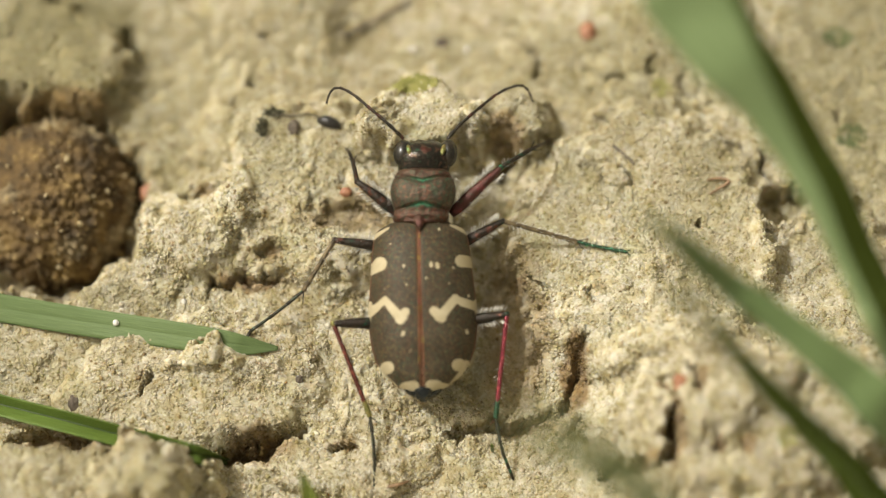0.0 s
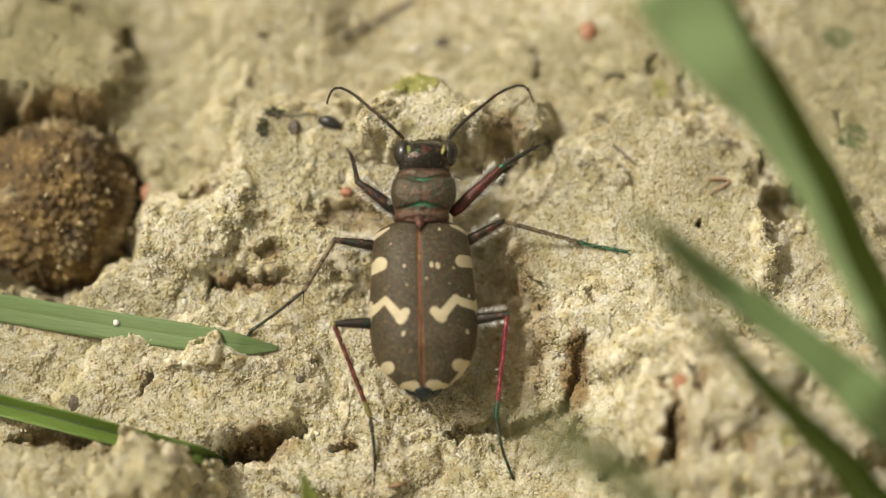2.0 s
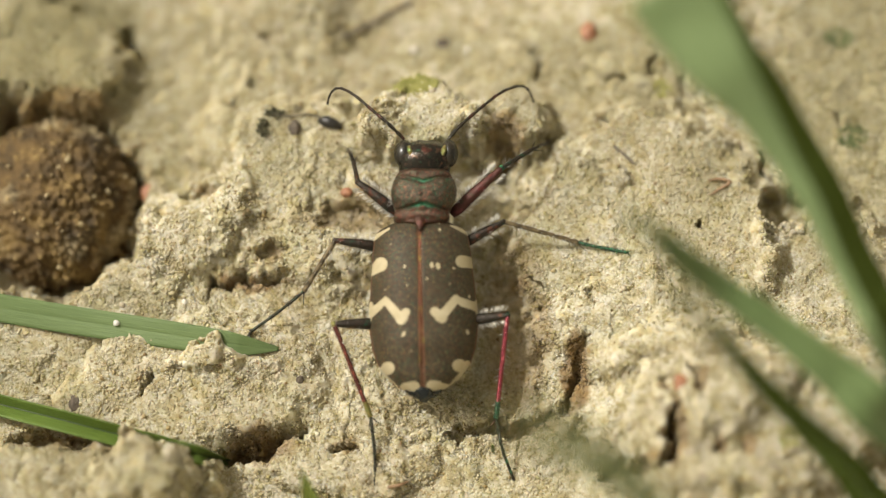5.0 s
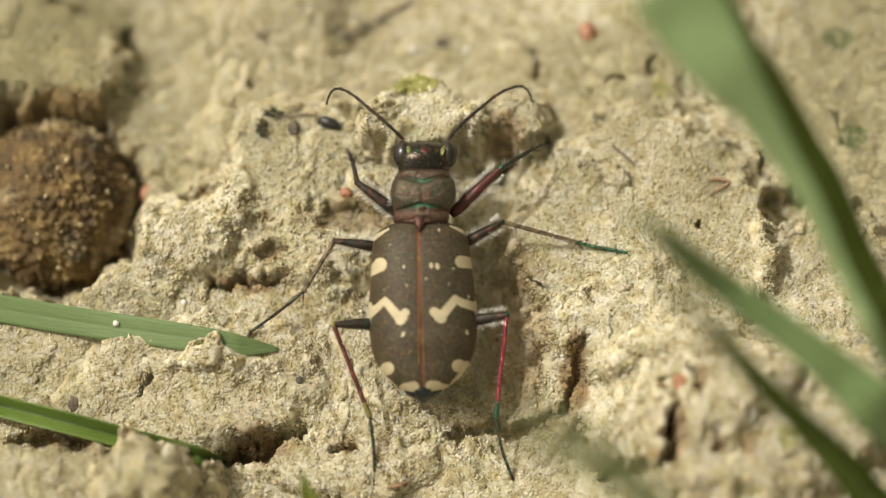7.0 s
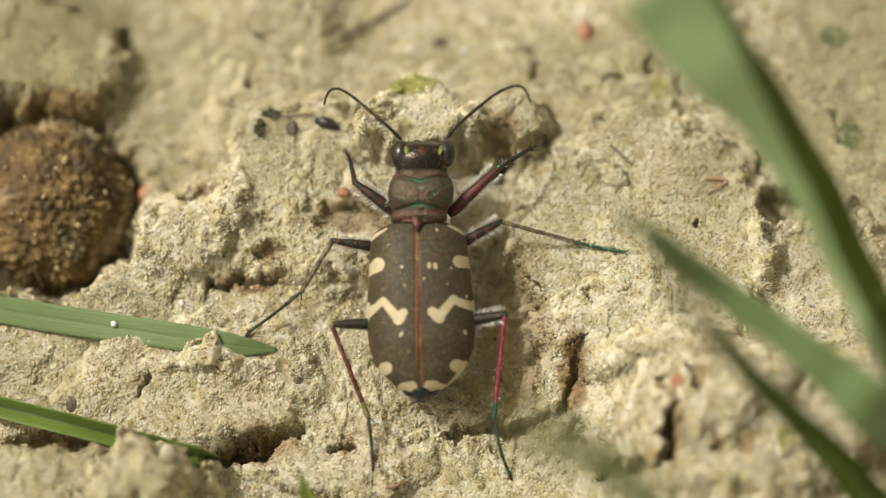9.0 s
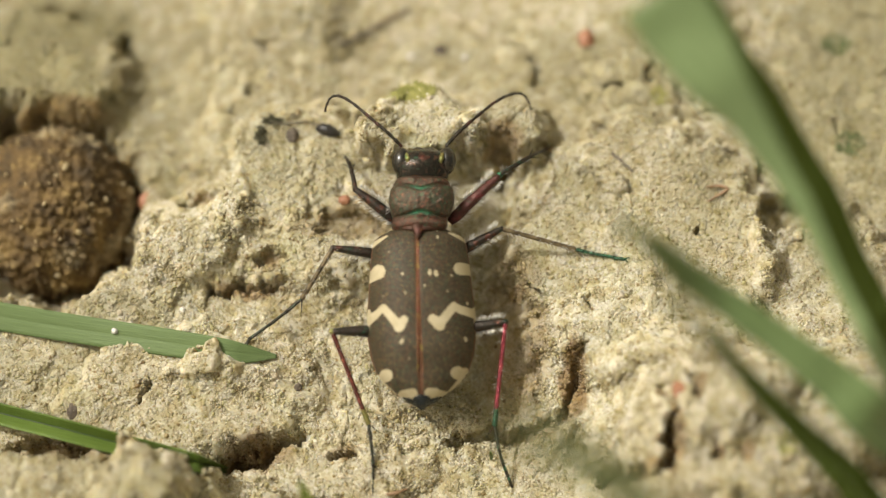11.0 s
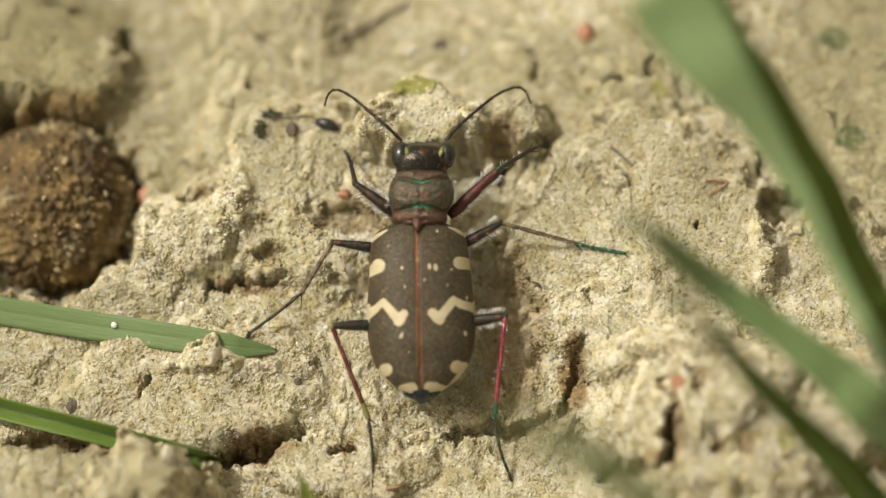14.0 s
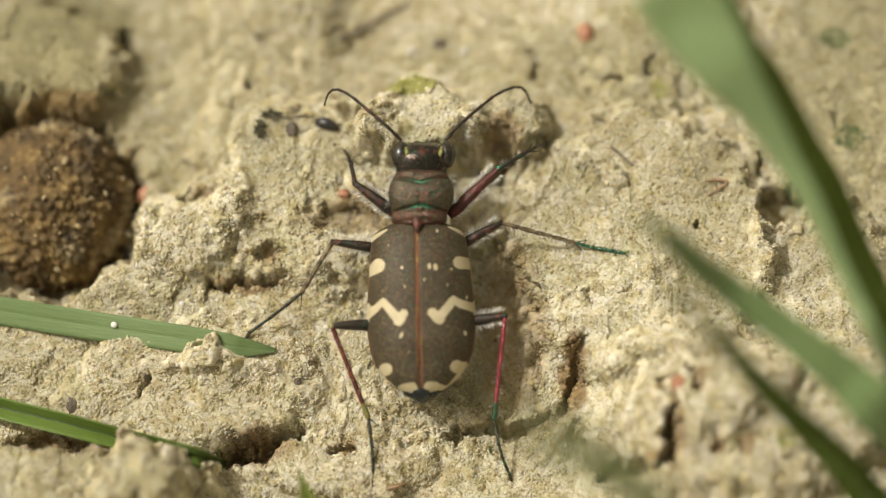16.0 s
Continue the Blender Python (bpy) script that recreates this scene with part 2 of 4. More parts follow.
def lathe_arrays(rings, seg=48, power=2.4, n=44):
    """Rings of (y, half width, half height, centre z, centre x) along y, superelliptic, closed at the ends."""
    rg = spline(np.array(rings, dtype=float), n)
    first, last = rg[:1].copy(), rg[-1:].copy()
    first[:, 1:3] *= 0.03
    last[:, 1:3] *= 0.03
    rg = np.vstack([first, rg, last])
    w = np.linspace(0, 2 * np.pi, seg, endpoint=False)
    c, s = np.cos(w), np.sin(w)
    cx, sz = np.sign(c) * np.abs(c) ** (2 / power), np.sign(s) * np.abs(s) ** (2 / power)
    x = rg[:, 4:5] + rg[:, 1:2] * cx
    z = rg[:, 3:4] + rg[:, 2:3] * sz
    yy = np.repeat(rg[:, :1], seg, 1)
    return np.stack([x, yy, z], -1).reshape(-1, 3), grid_faces(len(rg), seg, True)


def ellipsoid(at, r, turn=0.0, seg=28, power=2.0):
    c, s = math.cos(math.radians(turn)), math.sin(math.radians(turn))
    th, ph = np.meshgrid(np.linspace(0.001, np.pi - 0.001, seg), np.linspace(0, 2 * np.pi, seg * 2, endpoint=False), indexing="ij")
    x, y, z = r[0] * np.sin(th) * np.cos(ph), r[1] * np.sin(th) * np.sin(ph), r[2] * np.cos(th)
    v = np.stack([at[0] + x * c - y * s, at[1] + x * s + y * c, at[2] + z], -1).reshape(-1, 3)
    return v, grid_faces(seg, seg * 2, True)


def set_float(me, name, values):
    a = me.attributes.new(name, "FLOAT", "POINT")
    a.data.foreach_set("value", np.asarray(values, dtype=np.float32).ravel())


# ---- ground ----
# terrain begin
def lattice(ix, iy, seed):
    with np.errstate(over="ignore"):
        h = ix.astype(np.int64).astype(np.uint32) * np.uint32(374761393) + iy.astype(np.int64).astype(np.uint32) * np.uint32(668265263) + np.uint32((seed * 1274126177) % 4294967296)
        h = (h ^ (h >> np.uint32(13))) * np.uint32(1274126177)
        h = (h ^ (h >> np.uint32(16))) * np.uint32(2246822519)
        h = h ^ (h >> np.uint32(13))
    return h.astype(np.float64) / 4294967296.0


def vnoise(x, y, seed):
    ix, iy = np.floor(x), np.floor(y)
    u, v = x - ix, y - iy
    u, v = u * u * u * (u * (u * 6 - 15) + 10), v * v * v * (v * (v * 6 - 15) + 10)
    a, b = lattice(ix, iy, seed), lattice(ix + 1, iy, seed)
    c, d = lattice(ix, iy + 1, seed), lattice(ix + 1, iy + 1, seed)
    return (a + (b - a) * u) * (1 - v) + (c + (d - c) * u) * v - 0.5


def fbm(x, y, mm, octaves, seed, gain=0.5):
    out, amp, f = 0.0, 1.0, 1.0 / mm
    for k in range(octaves):
        out = out + amp * vnoise(x * f + 17.3 * k, y * f - 9.1 * k, seed + k)
        amp, f = amp * gain, f * 2.03
    return out


def crumbs(x, y, mm, seed):
    """Rounded lumps of about that size: 1 at a lump's middle, 0 between lumps."""
    x, y = x / mm, y / mm
    ix, iy = np.floor(x), np.floor(y)
    best = np.full(np.shape(x), 9.0)
    tall = np.zeros(np.shape(x))
    for i in (-1, 0, 1):
        for j in (-1, 0, 1):
            a, b = ix + i, iy + j
            d = (a + lattice(a, b, seed) - x) ** 2 + (b + lattice(a, b, seed + 1) - y) ** 2
            t = lattice(a, b, seed + 2)
            d = d / (0.55 + 0.7 * t)
            tall = np.where(d < best, t, tall)
            best = np.minimum(best, d)
    return np.clip(1 - best * 1.25, 0, 1) ** 0.6 * (0.35 + 0.65 * tall)


def ease(t):
    t = np.clip(t, 0, 1)
    return t * t * (3 - 2 * t)


def clod(x, y, at, rx, ry, tall, turn=0.0, edge=0.35):
    """A flat-topped lump with a steep rim; negative height makes a hollow."""
    c, s = math.cos(math.radians(turn)), math.sin(math.radians(turn))
    dx, dy = x - at[0], y - at[1]
    u, v = (dx * c + dy * s) / rx, (-dx * s + dy * c) / ry
    d = np.sqrt(u * u + v * v)
    return tall * ease((1 + edge * 0.5 - d) / edge)


def crack(x, y, a, b, wide, deep):
    """A ragged cleft from a to b."""
    ax, ay = b[0] - a[0], b[1] - a[1]
    t = np.clip(((x - a[0]) * ax + (y - a[1]) * ay) / (ax * ax + ay * ay), 0, 1)
    d = np.hypot(x - a[0] - ax * t, y - a[1] - ay * t)
    return -deep * ease(1.5 - d / wide)


def height(x, y):
    """Height of the ground in millimetres at a plan point in millimetres."""
    far = np.exp(-np.maximum(0, np.hypot(x / 34, y / 24) - 1) * 1.5)
    wx = x + 1.2 * fbm(x, y, 3.6, 3, 11) + 0.75 * fbm(x, y, 0.9, 3, 21)
    wy = y + 1.2 * fbm(x, y, 3.6, 3, 31) + 0.75 * fbm(x, y, 0.9, 3, 41)
    z = 1.4 * fbm(x, y, 15.0, 2, 51) - (2.0 - 1.0 * ease((x + 4) / 12)) * ease((y - 6.5) / 7.0) - 2.4 * ease((-9.5 - x) / 5.0) * ease((y - 0.5) / 4.0)
    f = 0
    # mound in front of the head, with the shoulders beside it
    f = f + clod(wx, wy, (-1.3, 6.85), 3.0, 2.4, 3.25, 0, 0.5)
    f = f + clod(wx, wy, (3.63, 6.92), 2.24, 1.64, 2.4, 10, 0.5)
    f = f + clod(wx, wy, (-6.68, 2.99), 5.68, 4.93, 1.5, -10, 0.35)
    f = f + clod(wx, wy, (-13.55, 1.37), 3.59, 3.29, 0.9, 0, 0.4)
    f = f + clod(wx, wy, (10.86, -0.11), 7.02, 7.47, 1.5, 0, 0.25)
    f = f + clod(wx, wy, (11.66, -6.67), 6.87, 4.78, 1.1, 0, 0.4)
    f = f + clod(wx, wy, (-13.32, -7.67), 6.87, 3.74, 1.0, 12, 0.35)
    f = f + clod(wx, wy, (-18.34, -13.5), 6.28, 2.39, 3.4, 0, 0.4)
    f = f + clod(wx, wy, (-14.6, -13.1), 2.5, 2.0, 2.4, 0, 0.7)
    f = f + clod(wx, wy, (-21.83, 11.18), 4.93, 3.71, 2.8, -8, 0.36)
    f = f + clod(wx, wy, (-4.79, -11.82), 4.48, 1.79, 0.7, 0, 0.4)
    f = f + clod(wx, wy, (20.35, -1.23), 3.29, 5.38, 1.0, 20, 0.3)
    f = f + clod(wx, wy, (15.88, -10.86), 6.58, 4.18, 2.0, 10, 0.7)
    f = f + clod(wx, wy, (-12.58, -6.1), 1.55, 0.72, 0.8, 12, 0.8)
    f = f + 3.0 * ease((x - 7) / 5) * ease((-3.5 - y) / 5)
    # hollows
    f = f + clod(wx, wy, (-21.3, 3.3), 5.2, 5.5, -5.0, 0, 0.3)
    f = f + clod(wx, wy, (-21.05, 8.6), 2.63, 1.08, -1.0, -5, 0.6)
    f = f + clod(wx, wy, (3.2, 5.59), 0.9, 1.02, -2.2, 0, 0.8)
    f = f + clod(wx, wy, (2.86, -5.03), 2.15, 4.93, -0.8, 0, 0.4)
    f = f + clod(wx, wy, (18.25, 2.3), 1.2, 1.26, -2.6, 0, 0.45)
    f = f + clod(wx, wy, (-4.61, 1.63), 2.24, 0.84, -1.0, -15, 0.8)
    f = f + clod(wx, wy, (-19.48, -10.61), 2.54, 0.84, -2.2, 0, 0.6)
    # clefts
    wx, wy = x + 0.35 * fbm(x, y, 3.6, 3, 11) + 0.7 * fbm(x, y, 0.9, 4, 21), y + 0.35 * fbm(x, y, 3.6, 3, 31) + 0.7 * fbm(x, y, 0.9, 4, 41)
    f = f + crack(wx, wy, (-12.16, -2.1), (-8.3, -1.63), 0.27, 1.5)
    f = f + crack(wx, wy, (-9.2, -0.51), (-8.46, -0.41), 0.27, 1.0)
    f = f + crack(wx, wy, (-11.1, -11.52), (-7.9, -10.1), 0.51, 3.0)
    f = f + crack(wx, wy, (6.45, -8.64), (7.16, -5.82), 0.39, 1.1)
    f = f + crack(wx, wy, (11.66, -12.65), (11.77, -10.39), 0.34, 2.6)
    f = f + crack(wx, wy, (8.47, -12.4), (11.16, -12.9), 0.34, 2.2)
    f = f + crack(wx, wy, (0.18, -10.02), (5.92, -9.01), 0.39, 1.5)
    f = f + crack(wx, wy, (-17.83, 13.83), (-17.02, 12.36), 0.39, 1.8)
    f = f + crack(wx, wy, (13.98, -11.9), (13.88, -12.3), 0.15, 1.2)
    f = f + crack(wx, wy, (15.33, -11.9), (15.22, -12.4), 0.15, 1.2)
    f = f + crack(wx, wy, (-13.45, 2.86), (-12.11, 3.18), 0.3, 0.7)
    f = f + crack(wx, wy, (-5.69, -10.91), (-4.81, -10.61), 0.3, 1.0)
    f = f + crack(wx, wy, (-15.59, -8.03), (-15.17, -7.41), 0.24, 0.8)
    # pores
    for a, b, wide in (((8.79, 9.69), (9.4, 9.89), 0.22), ((11.12, 10.18), (11.75, 11.1), 0.2), ((9.58, 4.11), (9.77, 3.1), 0.18), ((4.78, 11.31), (4.95, 9.93), 0.25),
                       ((17.04, 5.23), (17.48, 3.8), 0.22), ((13.53, 1.21), (13.58, 0.96), 0.12), ((21.02, 7.74), (21.36, 7.09), 0.22), ((8.52, 7.08), (8.7, 6.86), 0.2),
                       ((-10.81, 9.18), (-10.57, 9.67), 0.2), ((-11.46, 8.31), (-11.34, 8.14), 0.24), ((-10.15, 12.63), (-9.81, 12.23), 0.25), ((-16.96, 12.49), (-16.79, 11.97), 0.22),
                       ((11.12, -8.88), (11.22, -9.29), 0.36), ((12.83, -8.59), (12.87, -9.2), 0.32), ((4.77, -2.16), (5.27, -2.29), 0.16), ((7.57, -3.09), (7.6, -3.4), 0.15)):
        f = f + crack(wx, wy, a, b, wide, 0.8)
    wx = x + 1.2 * fbm(x, y, 3.6, 3, 11) + 0.75 * fbm(x, y, 0.9, 3, 21)
    wy = y + 1.2 * fbm(x, y, 3.6, 3, 31) + 0.75 * fbm(x, y, 0.9, 3, 41)
    z = z + f * far
    rough = 0.5 + 0.9 * ease(0.5 + 1.6 * fbm(x, y, 5.0, 2, 61))
    z = z + rough * (0.46 * fbm(wx, wy, 2.4, 3, 71) + 0.07 * crumbs(wx, wy, 1.25, 81) + 0.04 * crumbs(wx, wy, 0.55, 91) + 0.06 * fbm(x, y, 0.6, 3, 95))
    # fissures between nodules
    line = np.abs(vnoise(wx / 1.9, wy / 1.9, 171) + 0.35 * vnoise(wx / 0.7, wy / 0.7, 173))
    mask = ease(0.35 + 2.2 * fbm(x, y, 4.5, 2, 175))
    z = z - 0.22 * mask * ease(1 - line / 0.075)
    line = np.abs(vnoise(wx / 0.95, wy / 0.95, 181) + 0.3 * vnoise(wx / 0.4, wy / 0.4, 183))
    z = z - 0.09 * ease(0.4 + 2.0 * fbm(x, y, 3.0, 2, 185)) * ease(1 - line / 0.09)
    z = z + 0.04 * crumbs(x, y, 0.24, 101)
    return z
# terrain end


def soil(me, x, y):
    """Marks damp brown earth, shade painted brown into hollows and clefts, and olive patches."""
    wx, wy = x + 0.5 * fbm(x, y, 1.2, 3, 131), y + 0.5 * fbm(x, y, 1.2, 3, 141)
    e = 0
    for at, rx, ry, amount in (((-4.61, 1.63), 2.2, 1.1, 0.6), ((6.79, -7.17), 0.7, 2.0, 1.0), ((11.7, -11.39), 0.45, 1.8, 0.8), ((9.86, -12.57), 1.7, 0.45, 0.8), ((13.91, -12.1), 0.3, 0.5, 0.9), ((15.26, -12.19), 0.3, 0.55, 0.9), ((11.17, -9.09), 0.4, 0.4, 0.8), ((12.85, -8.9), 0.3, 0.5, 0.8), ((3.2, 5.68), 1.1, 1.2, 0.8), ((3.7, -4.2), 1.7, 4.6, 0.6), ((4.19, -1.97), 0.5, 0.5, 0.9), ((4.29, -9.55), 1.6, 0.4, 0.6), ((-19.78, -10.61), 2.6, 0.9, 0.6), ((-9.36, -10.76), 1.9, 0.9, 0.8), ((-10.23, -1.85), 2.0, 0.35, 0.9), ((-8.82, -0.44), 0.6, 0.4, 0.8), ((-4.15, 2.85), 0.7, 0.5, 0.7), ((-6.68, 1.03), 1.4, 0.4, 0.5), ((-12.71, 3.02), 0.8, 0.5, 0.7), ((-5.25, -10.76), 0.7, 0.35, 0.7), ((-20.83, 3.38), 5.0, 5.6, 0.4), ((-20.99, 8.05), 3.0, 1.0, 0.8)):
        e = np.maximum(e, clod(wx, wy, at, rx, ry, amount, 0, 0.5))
    set_float(me, "earth_shade", e)
    wx, wy = x + 3.0 * fbm(x, y, 3.0, 4, 151), y + 3.0 * fbm(x, y, 3.0, 4, 161)
    g = 0
    for at, rx, ry, amount in (((22.96, 9.29), 5.5, 8.0, 0.75), ((13.63, 3.16), 3.2, 3.0, 0.45), ((-21.92, 11.96), 6.0, 4.5, 0.95), ((-13.88, 10), 6.0, 5.5, 0.5), ((6.76, 3.16), 1.6, 2.4, 0.4), ((-6.71, 5), 2.4, 2.0, 0.35), ((1.36, -7.58), 2.2, 2.0, 0.5),
                               ((10.28, 10.33), 4.0, 3.0, 0.65), ((-6.28, 12.82), 4.0, 2.5, 0.4), ((-20.7, -6.75), 4.0, 1.8, 0.4), ((-18.92, -13.02), 6.0, 2.0, 0.4), ((21, 0.33), 3.2, 4.0, 0.4), ((14.07, -1.7), 2.0, 2.0, 0.25), ((4.99, 6.34), 2.5, 2.0, 0.3), ((2.95, 11.5), 4.5, 2.6, 0.55), ((-16.93, -2.47), 2.2, 1.0, 0.5)):
        g = np.maximum(g, clod(wx, wy, at, rx, ry, amount, 0, 0.9))
    set_float(me, "olive_patch", g)


def make_ground():
    step = 0.09
    gx, gy = np.arange(-27.5, 27.5, step), np.arange(-17.0, 19.0, step)
    grow = np.cumsum(0.1 * 1.32 ** np.arange(46))
    xs = np.concatenate([gx[0] - grow[::-1], gx, gx[-1] + grow])
    ys = np.concatenate([gy[0] - grow[::-1], gy, gy[-1] + grow])
    x, y = np.meshgrid(xs, ys)
    z = height(x, y)
    near = np.exp(-np.maximum(0, np.hypot(x / 27, y / 17) - 1) * 4)
    x = x + near * 0.30 * fbm(x * 0.6 + z * 1.3, y + z * 0.9, 0.8, 3, 111)
    y = y + near * 0.30 * fbm(x + z * 1.1, y * 0.6 - z * 1.2, 0.8, 3, 121)
    me = mesh_of("ground", np.stack([x, y, z], -1).reshape(-1, 3), grid_faces(len(ys), len(xs)))
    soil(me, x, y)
    tagged(put("ground", me, SAND), "pale tan crumbly sandy soil with clods and cracks", "ground", kind="structure")


def make_grains():
    rng = np.random.default_rng(5)
    n = 260000
    x, y = rng.uniform(-25, 25, n * 2), rng.uniform(-14.5, 16.5, n * 2)
    z = height(x, y)
    steep = np.hypot(height(x + 0.08, y) - z, height(x, y + 0.08) - z) / 0.08
    weight = (1 + np.minimum(steep, 5.0)) ** 1.1
    pick = rng.choice(n * 2, n, replace=False, p=weight / weight.sum())
    x, y, z = x[pick], y[pick], z[pick]
    octa = np.array(((1, 0, 0), (-1, 0, 0), (0, 1, 0), (0, -1, 0), (0, 0, 1), (0, 0, -1)), dtype=float)
    tri = np.array(((0, 2, 4), (2, 1, 4), (1, 3, 4), (3, 0, 4), (2, 0, 5), (1, 2, 5), (3, 1, 5), (0, 3, 5)))
    m = len(octa)
    r = np.clip(np.exp(rng.normal(-2.58, 0.33, n)), 0.04, 0.18)
    v = octa[None] * rng.uniform(0.72, 1.3, (n, m, 1)) * rng.uniform(0.65, 1.25, (n, 1, 3))
    q = rng.normal(size=(n, 4))
    q /= np.linalg.norm(q, axis=1)[:, None]
    w, a, b, c = q.T
    rot = np.stack([1 - 2 * (b * b + c * c), 2 * (a * b - c * w), 2 * (a * c + b * w), 2 * (a * b + c * w), 1 - 2 * (a * a + c * c), 2 * (b * c - a * w),
                    2 * (a * c - b * w), 2 * (b * c + a * w), 1 - 2 * (a * a + b * b)], -1).reshape(n, 3, 3)
    v = np.einsum("nij,nkj->nki", rot, v) * r[:, None, None]
    v += np.stack([x, y, z - r * rng.uniform(0.0, 0.65, n)], -1)[:, None]
    fa = tri[None] + (np.arange(n) * m)[:, None, None]
    me = mesh_of("sand_grains", v.reshape(-1, 3), fa.reshape(-1, 3))
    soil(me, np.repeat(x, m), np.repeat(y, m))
    tagged(put("sand_grains", me, GRAIN), "loose pale quartz sand grains strewn over soil", "sand", kind="stuff")


def drop_to(x, y):
    return float(height(np.array([x]), np.array([y]))[0])


make_ground()
make_grains()


# ---- grass ----
def blade_mesh(path, widths, fold=25.0, face=(0, -0.31, 0.95), thick=0.14, n=70, right=None, fold_right=None):
    """A grass blade along path: two halves folded on a midrib, closed and thick. face: where its upper side looks."""
    p = spline(path, n)
    w = np.interp(np.linspace(0, 1, n), np.linspace(0, 1, len(widths)), widths)
    t = np.gradient(p, axis=0)
    t /= np.linalg.norm(t, axis=1)[:, None]
    up = np.asarray(face, dtype=float)[None] - t * (t @ np.asarray(face, dtype=float))[:, None]
    up /= np.linalg.norm(up, axis=1)[:, None]
    side = np.cross(t, up)
    k = np.array([-1, -0.75, -0.5, -0.25, -0.06, 0, 0.06, 0.25, 0.5, 0.75, 1])
    lift = np.abs(k) * np.where(k > 0, math.tan(math.radians(fold if fold_right is None else fold_right)), math.tan(math.radians(fold))) - 0.04 * np.exp(-(k / 0.07) ** 2)
    half = w[:, None, None] * 0.5
    far_half = w if right is None else np.interp(np.linspace(0, 1, n), np.linspace(0, 1, len(right)), right)
    grow = np.where(k[None] > 0, (far_half / w)[:, None], 1.0)
    lift, kk = lift[None] * grow, k[None] * grow
    top = p[:, None] + half * (side[:, None] * kk[:, :, None] + up[:, None] * lift[:, :, None])
    th = thick * np.clip(1.15 - np.abs(k), 0.15, 1)[None, :, None] * np.minimum(1, w / 0.6)[:, None, None]
    low = top - up[:, None] * th
    ring = np.concatenate([top, low[:, ::-1]], 1)
    cols = ring.shape[1]
    v = ring.reshape(-1, 3)
    fa = grid_faces(n, cols, True)
    ends = []
    m = len(k)
    for row in (0, n - 1):
        for i in range(m - 1):
            ends.append((row * cols + i, row * cols + i + 1, row * cols + cols - 2 - i, row * cols + cols - 1 - i))
    across = np.tile(np.concatenate([k, k[::-1]]), n)
    length = np.concatenate([[0], np.cumsum(np.linalg.norm(np.diff(p, axis=0), axis=1))])
    return v, np.vstack([fa, np.array(ends)]), across, np.repeat(length, cols)


def grass_blade(path, widths, material, label, fold=25.0, face=(0, -0.31, 0.95), thick=0.14, right=None, rib_material=None, rib_wide=0.022, fold_right=None, shaded_side=None):
    """The blade's origin is at its root, the first point of path."""
    root = np.array(path[0], dtype=float)
    v, fa, across, along = blade_mesh(path, widths, fold, face, thick, 70, right, fold_right)
    me = mesh_of("grass_blade", v - root, fa)
    # the right half takes a darker green, its shade painted as colour
    if shaded_side is not None:
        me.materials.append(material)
        me.materials.append(shaded_side)
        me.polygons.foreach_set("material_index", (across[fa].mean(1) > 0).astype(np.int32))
    set_float(me, "across", across)
    set_float(me, "along", along)
    ob = put("grass_blade", me, material, m=Matrix.Translation(Vector(root) * MM))
    mid = blade_mesh(path, widths, fold, face, thick)[0].reshape(70, -1, 3)[:, 5]
    w = np.array(widths)
    rib = tube_arrays(mid[::3] - root - np.array((0, 0, 0.01)), np.clip(w * rib_wide, 0.01, 0.16), 48, 6)
    put("midrib", mesh_of("midrib", *rib), rib_material or RIB, ob)
    return tagged(ob, label, "grass blade", "grass blades")


# Olive on the right half paints the side turned from the sun.
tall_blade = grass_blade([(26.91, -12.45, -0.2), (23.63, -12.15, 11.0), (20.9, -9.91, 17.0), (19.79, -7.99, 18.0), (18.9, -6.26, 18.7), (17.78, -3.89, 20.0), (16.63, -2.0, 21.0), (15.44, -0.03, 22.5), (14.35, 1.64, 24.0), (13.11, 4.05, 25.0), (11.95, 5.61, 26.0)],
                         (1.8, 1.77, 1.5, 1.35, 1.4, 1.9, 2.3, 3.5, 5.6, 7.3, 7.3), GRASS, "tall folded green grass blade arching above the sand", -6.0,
                         right=(3.6, 3.6, 3.6, 3.6, 3.5, 3.4, 3.1, 2.6, 1.8, 1.4, 1.0), fold_right=-62.0, shaded_side=GRASS_OLIVE)
leaning_blade = grass_blade([(27.6, -13.9, -0.3), (24.13, -13.33, 9.0), (21.1, -13.09, 15.0), (19.22, -11.62, 16.0), (17.84, -10.71, 16.7), (16.49, -9.75, 17.2), (15.13, -8.93, 17.8), (13.76, -8.14, 18.5), (12.34, -7.51, 20.0), (10.9, -6.97, 22.0), (9.42, -6.96, 25.0), (8.43, -7.76, 29.0)],
                            (2.6, 2.9, 2.6, 2.05, 1.8, 1.6, 1.5, 1.4, 1.3, 1.1, 0.75, 0.1), GRASS_LOW, "bluish green grass blade leaning low over the sand", 8.0, (-0.4, 0.0, 0.9))
narrow_blade = grass_blade([(26.5, -19.2, 0.0), (22.7, -17.36, 8.0), (20.45, -15.96, 11.0), (19.49, -15.22, 12.5), (18.01, -14.16, 14.0), (16.49, -13.31, 16.0), (15.0, -12.49, 18.0), (13.45, -11.83, 21.0), (11.87, -11.49, 25.0), (10.19, -11.98, 31.0), (8.54, -12.99, 38.0)],
                           (1.9, 1.9, 1.7, 1.5, 1.3, 1.1, 1.0, 0.9, 0.8, 0.7, 0.2), GRASS_OLIVE, "narrow dark green grass blade leaning over the sand", -25.0, (-0.3, 0.0, 0.95))
